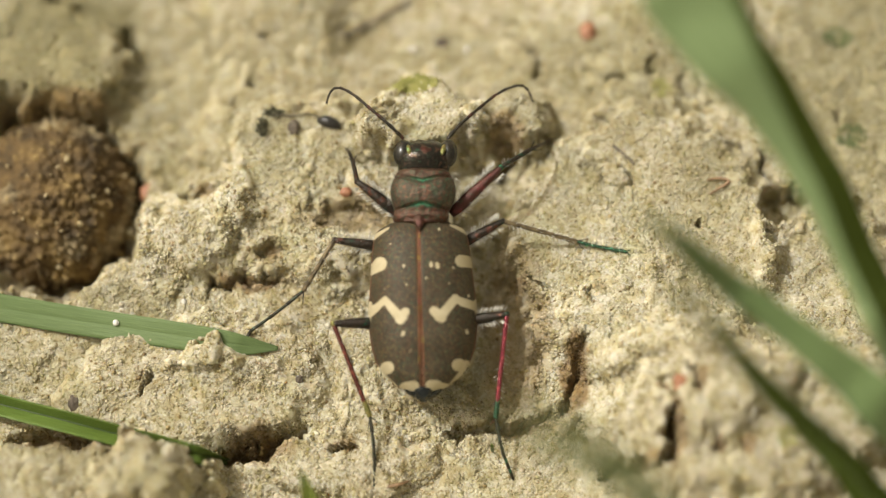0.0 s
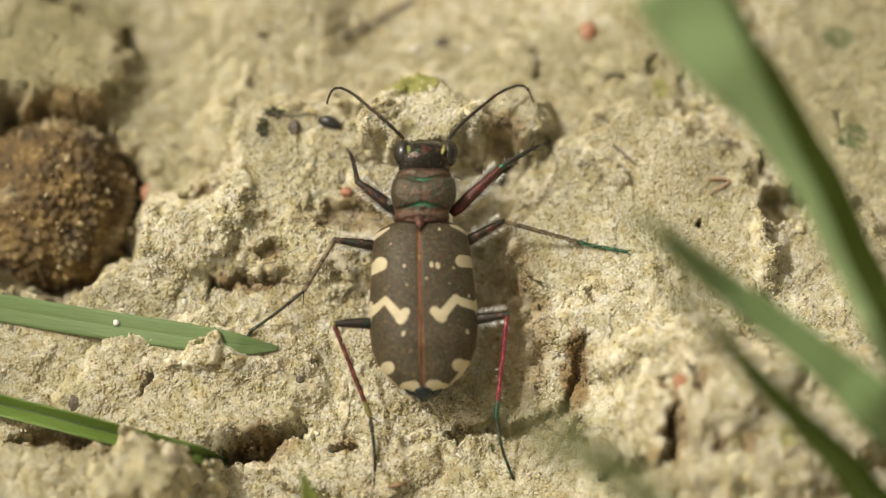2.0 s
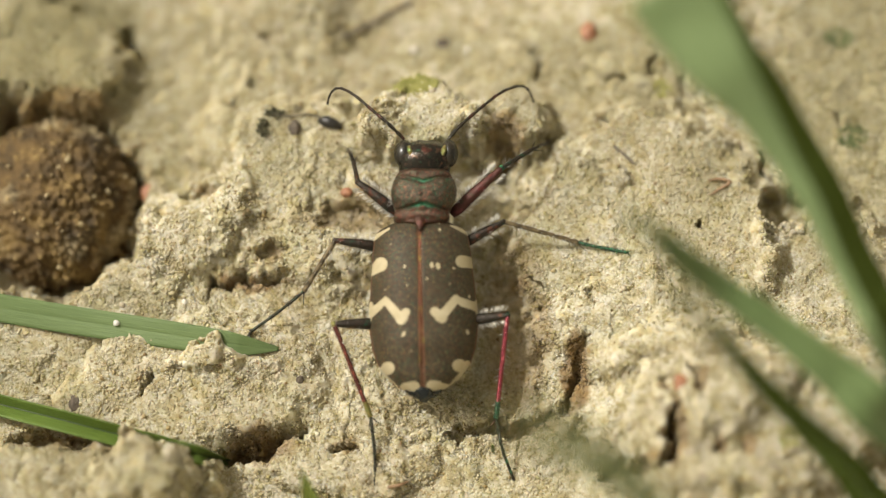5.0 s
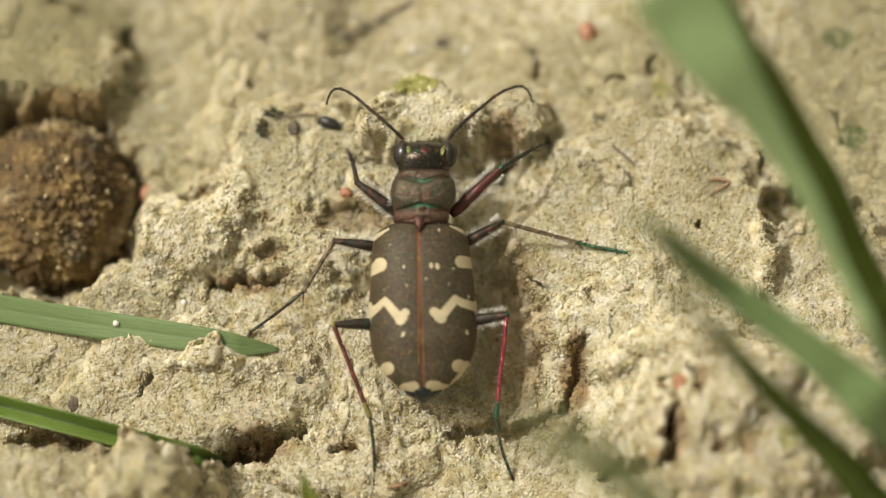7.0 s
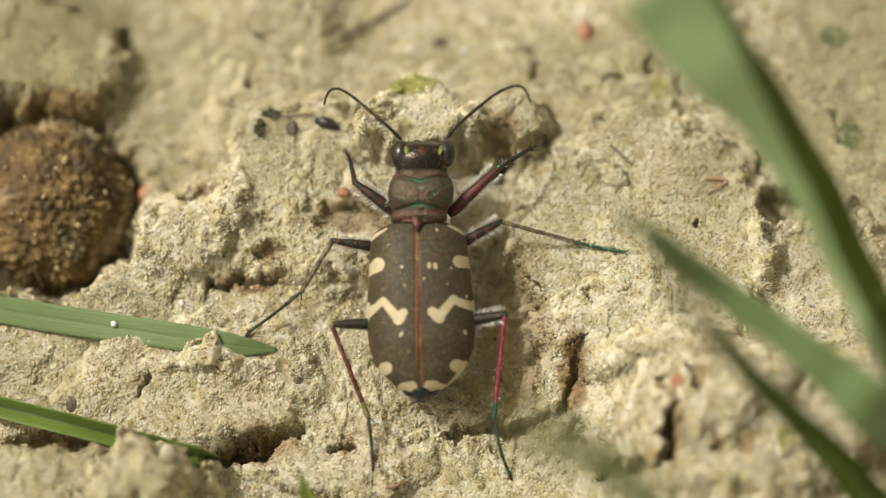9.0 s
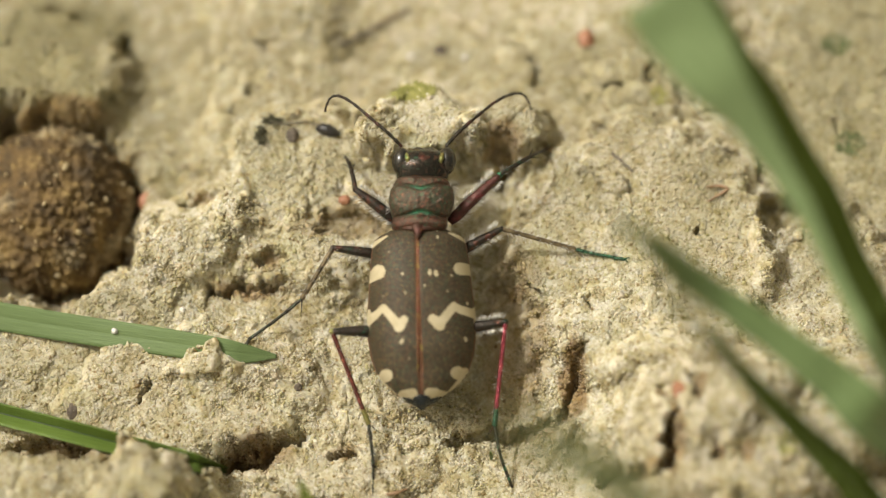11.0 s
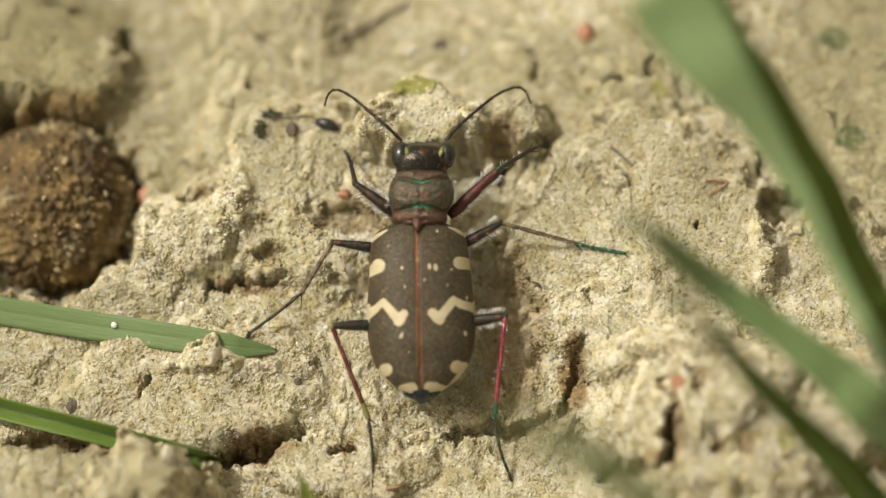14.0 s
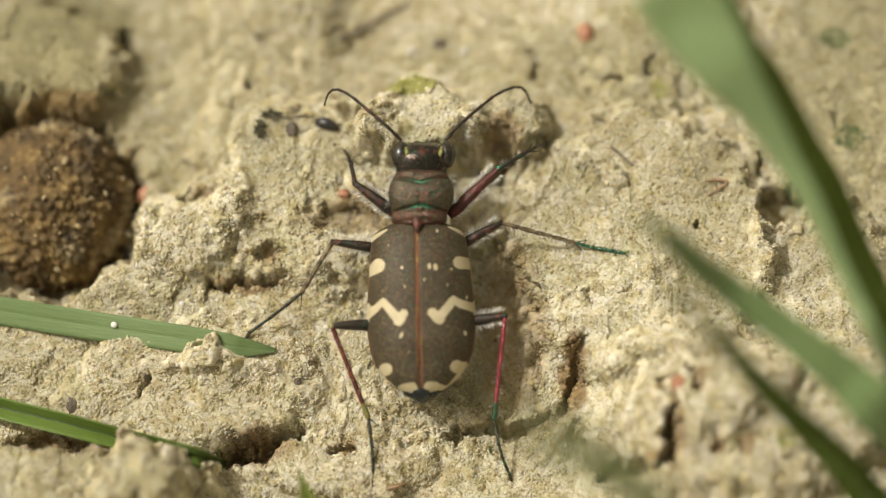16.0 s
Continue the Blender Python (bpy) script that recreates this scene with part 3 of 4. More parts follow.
near_blade = grass_blade([(16.5, -26.0, 2.13), (15.17, -25.09, 6.0), (10.83, -21.92, 22.0), (8.5, -21.27, 32.0), (6.45, -21.34, 38.0), (4.47, -21.67, 43.0), (2.53, -22.01, 47.0)],
                         (1.3, 1.5, 1.6, 1.7, 1.8, 1.6, 0.4), GRASS, "fresh green grass blade tip rising close to the lens", 10.0)
sprout = grass_blade([(-6.07, -17.01, -0.19), (-6.41, -15.68, 3), (-6.69, -14.7, 5), (-7.07, -13.81, 7)],
                     (0.9, 1.1, 0.8, 0.1), GRASS_YOUNG, "small yellowish green grass sprout", 20.0)
lying_blade = grass_blade([(-26.78, -2.86, 0.74), (-23.21, -3.46, 0.67), (-18.73, -4.27, 0.8), (-14.23, -5.13, 1.43), (-11.26, -5.66, 1.67), (-9.96, -5.77, 1.4), (-8.59, -5.77, 1)],
                          (1.49, 1.49, 1.49, 1.43, 1.26, 0.9, 0.2), GRASS_LOW, "flat bluish green grass blade lying half buried in sand", 2.0, rib_wide=0.006)
low_blade = grass_blade([(-26.64, -7.62, 0.18), (-23.06, -8.57, 0.21), (-19.38, -9.77, 1.26), (-16.01, -10.63, 1.1), (-14.1, -11.08, 1.1), (-12.54, -11.81, 2.41), (-11.29, -11.15, -1.55)],
                        (1.14, 1.14, 1.14, 1.08, 1.02, 0.3), GRASS_DARK, "folded bright green grass blade lying in sand", 48.0, rib_material=RIB_SHADE, rib_wide=0.06)


# ---- dung pellet ----
def make_pellet():
    """A ball of chewed fibre: coarse granules pressed together, caked with a little sand."""
    k = Mat("pellet_brown", 0.8)
    base = k.ramp(k.noise(1.6, 5), [(0.34, (0.04, 0.025, 0.008)), (0.52, (0.11, 0.066, 0.02)), (0.72, (0.25, 0.165, 0.055))])
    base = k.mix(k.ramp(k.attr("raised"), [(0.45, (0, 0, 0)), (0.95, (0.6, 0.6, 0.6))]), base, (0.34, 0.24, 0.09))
    caked = k.ramp(k.noise(2.6, 3), [(0.56, (0, 0, 0)), (0.68, (0.6, 0.6, 0.6))])
    k.color(k.mix(caked, base, (0.42, 0.34, 0.2)))
    k.bump(k.noise(0.25, 3), 0.1, 0.8)
    bm = bmesh.new()
    bmesh.ops.create_icosphere(bm, subdivisions=6, radius=1.0)
    raised = []
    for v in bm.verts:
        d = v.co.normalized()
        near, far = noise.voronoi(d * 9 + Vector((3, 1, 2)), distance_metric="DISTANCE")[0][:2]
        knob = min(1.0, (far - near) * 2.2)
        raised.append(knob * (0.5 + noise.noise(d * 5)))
        r = 1 + 0.05 * noise.noise(d * 2.2) + 0.05 * noise.noise(d * 5) + 0.11 * (knob - 0.5) + 0.03 * noise.noise(d * 24)
        v.co = Vector((d.x * 4.2, d.y * 4.6, d.z * 4.0)) * r * MM
    for fc in bm.faces:
        fc.smooth = True
    me = bpy.data.meshes.new("dung_pellet")
    bm.to_mesh(me)
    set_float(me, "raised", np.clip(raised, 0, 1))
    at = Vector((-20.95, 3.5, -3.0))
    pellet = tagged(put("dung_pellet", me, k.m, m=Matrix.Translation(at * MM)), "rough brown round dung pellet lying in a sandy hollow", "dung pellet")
    rng = np.random.default_rng(8)
    bit = mesh_of("stuck_grain", *ellipsoid((0, 0, 0), (0.15, 0.12, 0.09), seg=6))
    pick = [v.co.copy() for v in bm.verts if v.co.z > -0.001]
    for i in range(90):
        c = pick[int(rng.integers(len(pick)))]
        g = put("stuck_grain", bit, PELLET_GRAIN, pellet)
        g.matrix_basis = Matrix.Translation(c) @ Euler(rng.uniform(0, 6.28, 3)).to_matrix().to_4x4() @ Matrix.Scale(float(rng.uniform(0.5, 1.7)), 4)


make_pellet()

# ---- beetle ----
BEETLE = pose(*[c * MM for c in (-1.14, -2.85, 3.2)], 10, 0, 0)
beetle = new("tiger_beetle")
beetle.matrix_basis = BEETLE
tagged(beetle, "brown tiger beetle with cream wing markings standing on sand", "beetle")
TO_LOCAL = BEETLE.inverted()


def local(p):
    """A world point in millimetres in the beetle's own space."""
    return tuple((TO_LOCAL @ (Vector(p) * MM)) / MM)


def capsule(x, y, a, b, ra, rb):
    ax, ay = b[0] - a[0], b[1] - a[1]
    t = np.clip(((x - a[0]) * ax + (y - a[1]) * ay) / (ax * ax + ay * ay + 1e-9), 0, 1)
    return np.hypot(x - a[0] - ax * t, y - a[1] - ay * t) - (ra + (rb - ra) * t)


def make_elytron(side):
    """One wing case. a runs from the seam outwards, s from the base backwards."""
    rows, cols = 170, 70
    length = 8.97
    sv = np.linspace(0, 1, rows)
    at = np.array((0, 4, 12, 24, 50, 95, 150, 190, 230, 260, 283, 300, 311, 316)) / 316.0
    wide = np.array((46, 62, 74, 81, 84.5, 88, 93, 94, 89, 79, 62, 42, 22, 3)) * 0.03
    half = np.interp(sv, at, wide) * (0.955 if side < 0 else 1.04)
    half = np.convolve(np.pad(half, 3, mode="edge"), np.ones(7) / 7, "valid")
    tall = np.interp(sv, (0, 0.04, 0.12, 0.35, 0.7, 0.9, 0.97, 1), (1.05, 1.35, 1.6, 1.85, 1.75, 1.25, 0.8, 0.45))
    tall = np.convolve(np.pad(tall, 6, mode="edge"), np.ones(13) / 13, "valid")
    u = np.linspace(0, 1, cols)
    u = np.sin(u * np.pi / 2) ** 0.9
    a = half[:, None] * u[None]
    s = np.repeat((sv * length)[:, None], cols, 1)
    z = tall[:, None] * (1 - u[None] ** 2.6) ** 0.62 - 0.06 * np.exp(-(a / 0.1) ** 2)
    k = 0.03
    if side < 0:
        strokes = ((68, 74, 82, 81, 13, 9), (51, 11, 78, 24, 2, 5), (86, 154, 74, 148, 9, 7), (74, 148, 60, 137, 6, 6), (60, 137, 36, 168, 6, 8), (34, 172, 32, 168, 9, 10), (33, 168, 25, 160, 9, 7), (87, 140, 88, 178, 5, 2),
                   (57, 252, 61, 252, 10, 10), (62, 254, 74, 252, 5, 4), (31, 287, 14, 285, 9, 9), (72, 256, 44, 285, 3, 4),
                   (26, 80, 26, 82, 2, 2), (22, 113, 22, 115, 1.6, 1.4), (29, 195, 31, 199, 2.6, 2.6), (48, 40, 49, 41, 1.2, 1), (60, 118, 60, 119, 1.2, 1), (18, 226, 19, 227, 1.3, 1))
    else:
        strokes = ((72, 72, 92, 71, 11, 10), (55, 8, 84, 19, 2, 5), (98, 149, 72, 144, 8, 7.5), (72, 144, 60, 138, 7.5, 6), (60, 138, 36, 167, 7, 8), (35, 171, 32, 168, 9, 10), (32, 167, 23, 160, 9, 8), (97, 140, 97, 177, 5, 2),
                   (61, 251, 65, 250, 10, 10), (64, 252, 78, 245, 5, 4), (15, 285, 25, 286, 9.5, 10), (24, 287, 44, 286, 9, 5), (76, 251, 46, 285, 3, 3),
                   (20, 77, 20, 82, 2.6, 3), (30, 79, 31, 84, 3.4, 3.4), (11, 102, 11, 104, 1.6, 1.4), (83, 131, 83, 133, 2.2, 2), (35, 16, 35, 18, 2, 2), (34, 3, 34, 4, 2, 2), (78, 192, 79, 196, 2.4, 2.4), (57, 84, 58, 85, 1.6, 1.6), (50, 112, 50, 113, 1.2, 1.2))
    marks = [capsule(a, s, (p * k, q * k), (u0 * k, v0 * k), ra * k, rb * k) for p, q, u0, v0, ra, rb in strokes]
    sdf = np.minimum.reduce(marks)
    x = a * side + 0.012 * side
    top = np.stack([x, -s, z], -1).reshape(-1, 3)
    low = np.stack([x * 0.985, -s * 0.99 - 0.02, z - 0.10], -1).reshape(-1, 3)
    fa = grid_faces(rows, cols)
    fb = grid_faces(rows, cols)[:, ::-1] + rows * cols
    if side > 0:
        fa, fb = fa[:, ::-1], fb[:, ::-1]
    me = mesh_of("elytron", np.vstack([top, low]), np.vstack([fa, fb]))
    mark = np.clip(0.5 - sdf / (8 * k), 0, 1)
    set_float(me, "mark", np.concatenate([mark.ravel(), mark.ravel()]))
    rim = np.clip(0.5 + (u[None] - 0.975) * 6 + 0 * a, 0, 1)
    rim = np.maximum(rim, np.clip(0.5 + (3.5 * k - a) / (8 * k), 0, 1))
    set_float(me, "rim", np.concatenate([rim.ravel(), rim.ravel()]))
    bx, by = (-0.14, 3.07)
    put("elytron", me, ELYTRA, beetle, "brown wing case with cream spots and zigzag band", pose(bx * MM, by * MM, 0, 0, 0, 1.45))


for side in (-1, 1):
    make_elytron(side)


def add(name, arrays, material, parent=beetle, label="", smooth=True):
    return put(name, mesh_of(name, arrays[0], arrays[1], smooth), material, parent, label)


def ring(at, w, h, z):
    return (at[1], w, h, z, at[0])


add("abdomen", lathe_arrays([ring((-0.09, 3.4), 1.0, 0.7, -0.2), ring((-0.06, 2.36), 2.0, 1.0, -0.3), ring((-0.03, -0.59), 2.5, 1.1, -0.4), ring((0.03, -3.53), 2.3, 1.0, -0.3),
                             ring((0.09, -5.58), 1.0, 0.6, 0.0), ring((0.12, -6.04), 0.35, 0.3, 0.1)]), BLUE_BLACK, label="blue-black underside")
add("abdomen_tip", lathe_arrays([ring((0.07, -5.22), 0.45, 0.3, 0.45), ring((0.1, -5.62), 0.5, 0.42, 0.42), ring((0.1, -5.96), 0.36, 0.32, 0.34), ring((0.12, -6.25), 0.12, 0.1, 0.25)]), BLUE_BLACK, label="glossy blue-black abdomen tip")
pv, pf = lathe_arrays([ring((0.12, 5.88), 1.05, 0.5, 0.5), ring((0.12, 5.7), 1.29, 0.78, 0.56), ring((0.12, 5.46), 1.46, 0.88, 0.58), ring((0.12, 5.11), 1.62, 1.0, 0.6), ring((0.12, 4.69), 1.7, 1.1, 0.62), ring((0.09, 4.22), 1.65, 1.06, 0.62),
                       ring((0.06, 3.87), 1.52, 0.95, 0.6), ring((0.03, 3.57), 1.42, 0.84, 0.58), ring((0, 3.31), 1.46, 0.88, 0.58), ring((-0.03, 3.07), 1.37, 0.76, 0.55), ring((-0.05, 2.9), 1.17, 0.55, 0.5)], seg=160, power=2.5, n=130)
lump = np.array([0.05 * noise.noise(Vector(p) * 1.6) + 0.025 * noise.noise(Vector(p) * 4) for p in pv])
px, py = pv[:, 0] - 0.07, pv[:, 1]
front_line = 5.08 + 0.26 * np.minimum(1, np.abs(px) / 0.9)          # V-shaped furrow behind the front collar
rear_line = 3.92 - 0.22 * np.minimum(1.2, np.abs(px) / 1.0)         # cross furrow before the rear margin
front_furrow = np.exp(-((py - front_line) / 0.085) ** 2)
rear_furrow = np.exp(-((py - rear_line) / 0.085) ** 2)
mid_line = np.exp(-(px / 0.07) ** 2) * (py < 5.1) * (py > 3.8)
grain = np.array([noise.noise(Vector(p) * 11) + 0.6 * noise.noise(Vector(p) * 21) for p in pv])
pv[:, 2] += np.where(pv[:, 2] > 0.6, lump - 0.15 * front_furrow - 0.17 * rear_furrow - 0.07 * mid_line + 0.022 * grain, 0)
pronotum = add("pronotum", (pv, pf), CUTICLE, label="bronze pronotum with green and red sheen")
near_mid = np.exp(-(px / 0.55) ** 2)
set_float(pronotum.data, "green_sheen", np.clip((front_furrow * 0.9 + rear_furrow * 1.1) * near_mid * (0.75 + 0.6 * grain), 0, 1))
set_float(pronotum.data, "red_sheen", np.clip((np.clip((py - 5.2) / 0.15, 0, 1) * 0.5 + np.clip((3.72 - py) / 0.12, 0, 1) * 0.65 + 0.35 * mid_line) * (0.8 + 0.5 * grain), 0, 1))


def sheen(ob, name, spots):
    """Marks where the cuticle shines in one colour."""
    v = np.array([tuple(a.co) for a in ob.data.vertices]) / MM
    ragged = np.array([noise.noise(Vector((p[0] * 3.7 + p[1] * 2.1, p[1] * 4.3 - p[0] * 1.7, p[2] * 3))) for p in v])
    f = np.zeros(len(v))
    for at, rx, ry in spots:
        f = np.maximum(f, np.exp(-((v[:, 0] - at[0]) / rx) ** 2 - ((v[:, 1] - at[1]) / ry) ** 2))
    set_float(ob.data, name, np.clip(f * (1 + 0.35 * ragged), 0, 1))


add("pronotum_rim", tube_arrays([(*(-1.3, 3.19), 0.65), (*(-0.72, 3.07), 1.15), (*(-0.05, 3.04), 1.3), (*(0.62, 3.07), 1.15), (*(1.2, 3.19), 0.65)], [0.1, 0.13, 0.13, 0.1]), COPPER, label="coppery rear rim")
add("scutellum", tube_arrays([(*(-0.11, 3.1), 1.25), (*(-0.08, 2.81), 1.45), (*(-0.08, 2.45), 1.5)], [0.32, 0.22, 0.04]), COPPER, label="small reddish scutellum")
for sx in (-1, 1):
    add("sutural_edge", tube_arrays([(-0.08 + sx * 0.025, 2.45, 1.5), (-0.08 + sx * 0.03, 0.36, 1.79), (-0.04 + sx * 0.06, -1.6, 1.81), (0.02 + sx * 0.10, -3.4, 1.68), (0.05 + sx * 0.13, -4.5, 1.42)],
                                    [0.035, 0.03, 0.042, 0.045, 0.02], 60), SEAM, label="copper and gold edge of a wing case along the seam")
add("head", lathe_arrays([ring((0.12, 5.44), 1.23, 0.7, 0.3), ring((0.15, 5.91), 1.34, 0.85, 0.38), ring((0.17, 6.53), 1.34, 0.9, 0.42), ring((0.2, 7.04), 1.08, 0.7, 0.38), ring((0.2, 7.33), 0.7, 0.4, 0.25)], power=2.3), HEAD, label="dark metallic head with green glints")
frons = add("frons", ellipsoid((*(0.22, 6.6), 0.86), (0.85, 0.45, 0.44)), HEAD, label="coppery red brow plate")
sheen(frons, "red_sheen", (((0.2, 6.6), 0.75, 0.4),))
add("labrum", ellipsoid((*(0.2, 7.27), -0.1), (0.32, 0.15, 0.16)), LABRUM, label="pale upper lip")
for eye_at, eye_wide in (((-0.91, 6.66), 0.53), ((1.42, 6.69), 0.47)):
    add("eye", ellipsoid((*eye_at, 0.5), (eye_wide, 0.73, 0.54), 0), EYE_BLACK, label="bulging glossy black compound eye")
GILT = make_cuticle("gilt_cuticle", (0.22, 0.20, 0.06), (0.08, 0.25, 0.10), (0.30, 0.20, 0.08), (0.4, 0.32, 0.12), 0.3, 0.3)
for a, b in (((-0.67, 6.99), (-0.55, 6.45)), ((1.2, 7.01), (1.08, 6.48))):
    add("brow", tube_arrays([(*a, 0.95), ((a[0] + b[0]) / 2, (a[1] + b[1]) / 2, 1.12), (*b, 1.15)], [0.08, 0.14, 0.06], 12), GILT, label="gilded green brow ridge beside the eye")
for sx, base in ((-1, (-0.21, 7.2)), (1, (0.67, 7.2))):
    add("mandible", tube_arrays([(*base, -0.25), (base[0] - sx * 0.05, base[1] + 0.25, -0.5), (base[0] - sx * 0.35, base[1] + 0.35, -0.7)], [0.18, 0.14, 0.03], 14), HEAD)


def make_antenna(pts):
    """Eleven joints, each a little thicker at its end."""
    p = spline(pts, 12)
    first = None
    for i in range(11):
        r = 0.115 - 0.005 * i
        joint = tube_arrays([p[i], (p[i] + p[i + 1]) / 2, p[i + 1]], [r * 0.72, r * 0.85, r], 8, 10)
        if first is None:
            first = add("antenna", joint, ANTENNA, label="thin dark jointed antenna")
        else:
            add("antenna_joint", joint, ANTENNA, first)


def W(p):
    return local(p)


make_antenna([W((-2.05, 4.42, 4.9)), W((-2.76, 5.06, 5.2)), W((-3.79, 5.96, 5.3)), W((-4.77, 6.88, 5.1)), W((-5.49, 7.31, 4.8)), W((-5.91, 7.18, 4.4)), W((-6.1, 6.7, 4))])
make_antenna([W((0.23, 4.5, 4.7)), W((0.91, 5.38, 4.5)), W((1.95, 6.47, 4.1)), W((3, 7.51, 3.6)), W((4, 8.08, 3.1)), W((4.51, 7.91, 2.8)), W((4.75, 7.35, 2.5))])


def bristles(a, b, r, count, length, rng, sideways, spread=0.5):
    """Short stiff hairs along a limb from a to b."""
    a, b = np.array(a), np.array(b)
    t = (b - a) / np.linalg.norm(b - a)
    out = []
    for i in range(count):
        f = 0.08 + 0.88 * i / count
        d = np.array(sideways, dtype=float) * rng.choice((-1, 1)) + rng.normal(size=3) * spread
        d -= t * (d @ t)
        d /= np.linalg.norm(d)
        p = a + (b - a) * f + d * r * 0.95
        tip = p + d * length * rng.uniform(0.6, 1.15) + t * length * 0.55
        out.append(tube_arrays([p, tip], [0.014, 0.005], 2, 4))
    return merge(out)


def make_leg(hip, knee, ankle, toes, fem_mat, tib_mat, tar_mat, label, fr=0.3, hairs=26, shin_hairs=16, knee_mat=None, tip_mat=None):
    rng = np.random.default_rng(int(abs(hip[0] * 100) + abs(knee[1] * 10)))
    hip, knee, ankle = np.array(hip), np.array(knee), np.array(ankle)
    mid = (hip + knee) / 2 + np.array((0, 0, 0.12))
    leg = add("leg", tube_arrays([hip, (hip * 2 + mid) / 3, mid, knee], [fr * 0.7, fr, fr * 1.02, fr * 0.85, fr * 0.5], 26, 14), fem_mat, label=label)
    add("knee", ellipsoid(knee, (fr * 0.55, fr * 0.55, fr * 0.5), seg=12), knee_mat or DARK_LEG, leg)
    add("tibia", tube_arrays([knee, (knee + ankle) / 2 + np.array((0, 0, 0.08)), ankle], [0.13, 0.12, 0.115, 0.14], 26, 12), tib_mat, leg)
    if tip_mat:
        add("tibia_tip", tube_arrays([knee + (ankle - knee) * 0.76 + np.array((0, 0, 0.035)), knee + (ankle - knee) * 0.9 + np.array((0, 0, 0.02)), ankle], [0.119, 0.135, 0.145, 0.15], 12, 12), tip_mat, leg, "blue-green shin end")
    p = spline([ankle] + list(toes), 6)
    joints = [tube_arrays([p[i], (p[i] + p[i + 1]) / 2, p[i + 1]], [0.075, 0.085, 0.105 - 0.006 * i], 8, 10) for i in range(5)]
    for i in range(1, 5):                                 # stiff spines at the end of each joint
        along = (p[i] - p[i - 1]) / np.linalg.norm(p[i] - p[i - 1])
        across = np.cross(along, (0, 0, 1.0))
        for sg in (-1, 1):
            joints.append(tube_arrays([p[i], p[i] + along * 0.12 + across * sg * 0.2], [0.035, 0.008], 3, 5))
    d = p[5] - p[4]
    d /= np.linalg.norm(d)
    s = np.cross(d, (0, 0, 1.0))
    for sg in (-1, 1):
        joints.append(tube_arrays([p[5], p[5] + d * 0.15 + s * sg * 0.1, p[5] + d * 0.25 + s * sg * 0.16 - np.array((0, 0, 0.08))], [0.035, 0.03, 0.01], 6, 6))
    add("tarsus", merge(joints), tar_mat, leg)
    spurs = []
    for sg in (-1, 1):
        dd = (ankle - knee) / np.linalg.norm(ankle - knee)
        ss = np.cross(dd, (0, 0, 1.0))
        spurs.append(tube_arrays([ankle, ankle + dd * 0.62 + ss * sg * 0.36], [0.045, 0.012], 3, 6))
    add("spur", merge(spurs), DARK_LEG, leg)
    t = (knee - hip) / np.linalg.norm(knee - hip)
    sw = np.cross(t, (0, 0, 1.0))
    if hairs:
        add("femur_bristles", bristles(hip, knee, fr, int(hairs * 2.4), 0.27, rng, sw, 0.35), HAIR, leg, "white bristles")
    add("tibia_bristles", bristles(knee, ankle, 0.1, shin_hairs, 0.26, rng, np.cross((ankle - knee) / np.linalg.norm(ankle - knee), (0, 0, 1.0)), 0.8), HAIR, leg)


hair_rng = np.random.default_rng(77)
for px in ((-1.41, 5.29), (1.7, 5.29)):
    a = (px[0], px[1] + 0.5, 0.75)
    b = (px[0], px[1] - 1.4, 0.75)
    add("pronotum_bristles", bristles(a, b, 0.05, 34, 0.34, hair_rng, (1, 0, 0.3), 0.6), HAIR, pronotum, "fine white bristles")
make_leg(W((-2.23, 0.75, 3.5)), W((-4.46, 2.31, 4.2)), W((-4.7, 3.68, 3.3)), [W((-4.89, 4.3, 2.9)), W((-5.08, 5.01, 1.68))], DARK_LEG, DARK_LEG, DARK_LEG, "dark front leg with white bristles", 0.30, 90)
make_leg(W((0.41, 0.75, 3.5)), W((3, 3.08, 4.2)), W((4.55, 4.34, 3.4)), [W((5.08, 4.91, 2.6)), W((5.67, 5.99, 0.2))], COPPER_LEG, DARK_LEG, DARK_LEG, "coppery front leg with white bristles", 0.31, 110, 16, FOOT_GREEN)
make_leg(W((-2.76, -0.91, 2.9)), W((-5.62, -0.68, 3.6)), W((-7.26, -3, 2.2)), [W((-8.65, -3.99, 1.6)), W((-10.22, -5.04, 1.14)), W((-9.91, -5.46, 1.19))], DARK_LEG, BROWN_LEG, GREEN_LEG, "slender dark middle leg with bristles", 0.28, 60, 60)
make_leg(W((0.82, -0.76, 2.9)), W((3.12, 0.48, 3.2)), W((6.99, -0.13, 1.64)), [W((8.17, -0.39, 1.58)), W((9.59, -0.7, 1.69))], DARK_LEG, BROWN_LEG, FOOT_GREEN, "dark middle leg with green-glinting foot", 0.27, 60, 90)
make_leg(W((-2.75, -4.9, 2.6)), W((-5.64, -5.14, 3.4)), W((-3.77, -9.51, 1.3)), [W((-3.56, -11.27, 0.8)), W((-3.53, -12.89, 0.32))], DARK_LEG, COPPER_SHIN, GREEN_LEG, "hind leg with copper-red shin", 0.32, 10, 16, GILT, GILT)
make_leg(W((0.91, -4.81, 2.6)), W((3.29, -4.65, 3.4)), W((2.72, -9.57, 1.2)), [W((3.04, -11.1, 0.7)), W((3.64, -12.41, -0.43))], DARK_LEG, RED_LEG, GREEN_LEG, "hind leg with bright red metallic shin", 0.3, 60, 26, None, FOOT_GREEN)


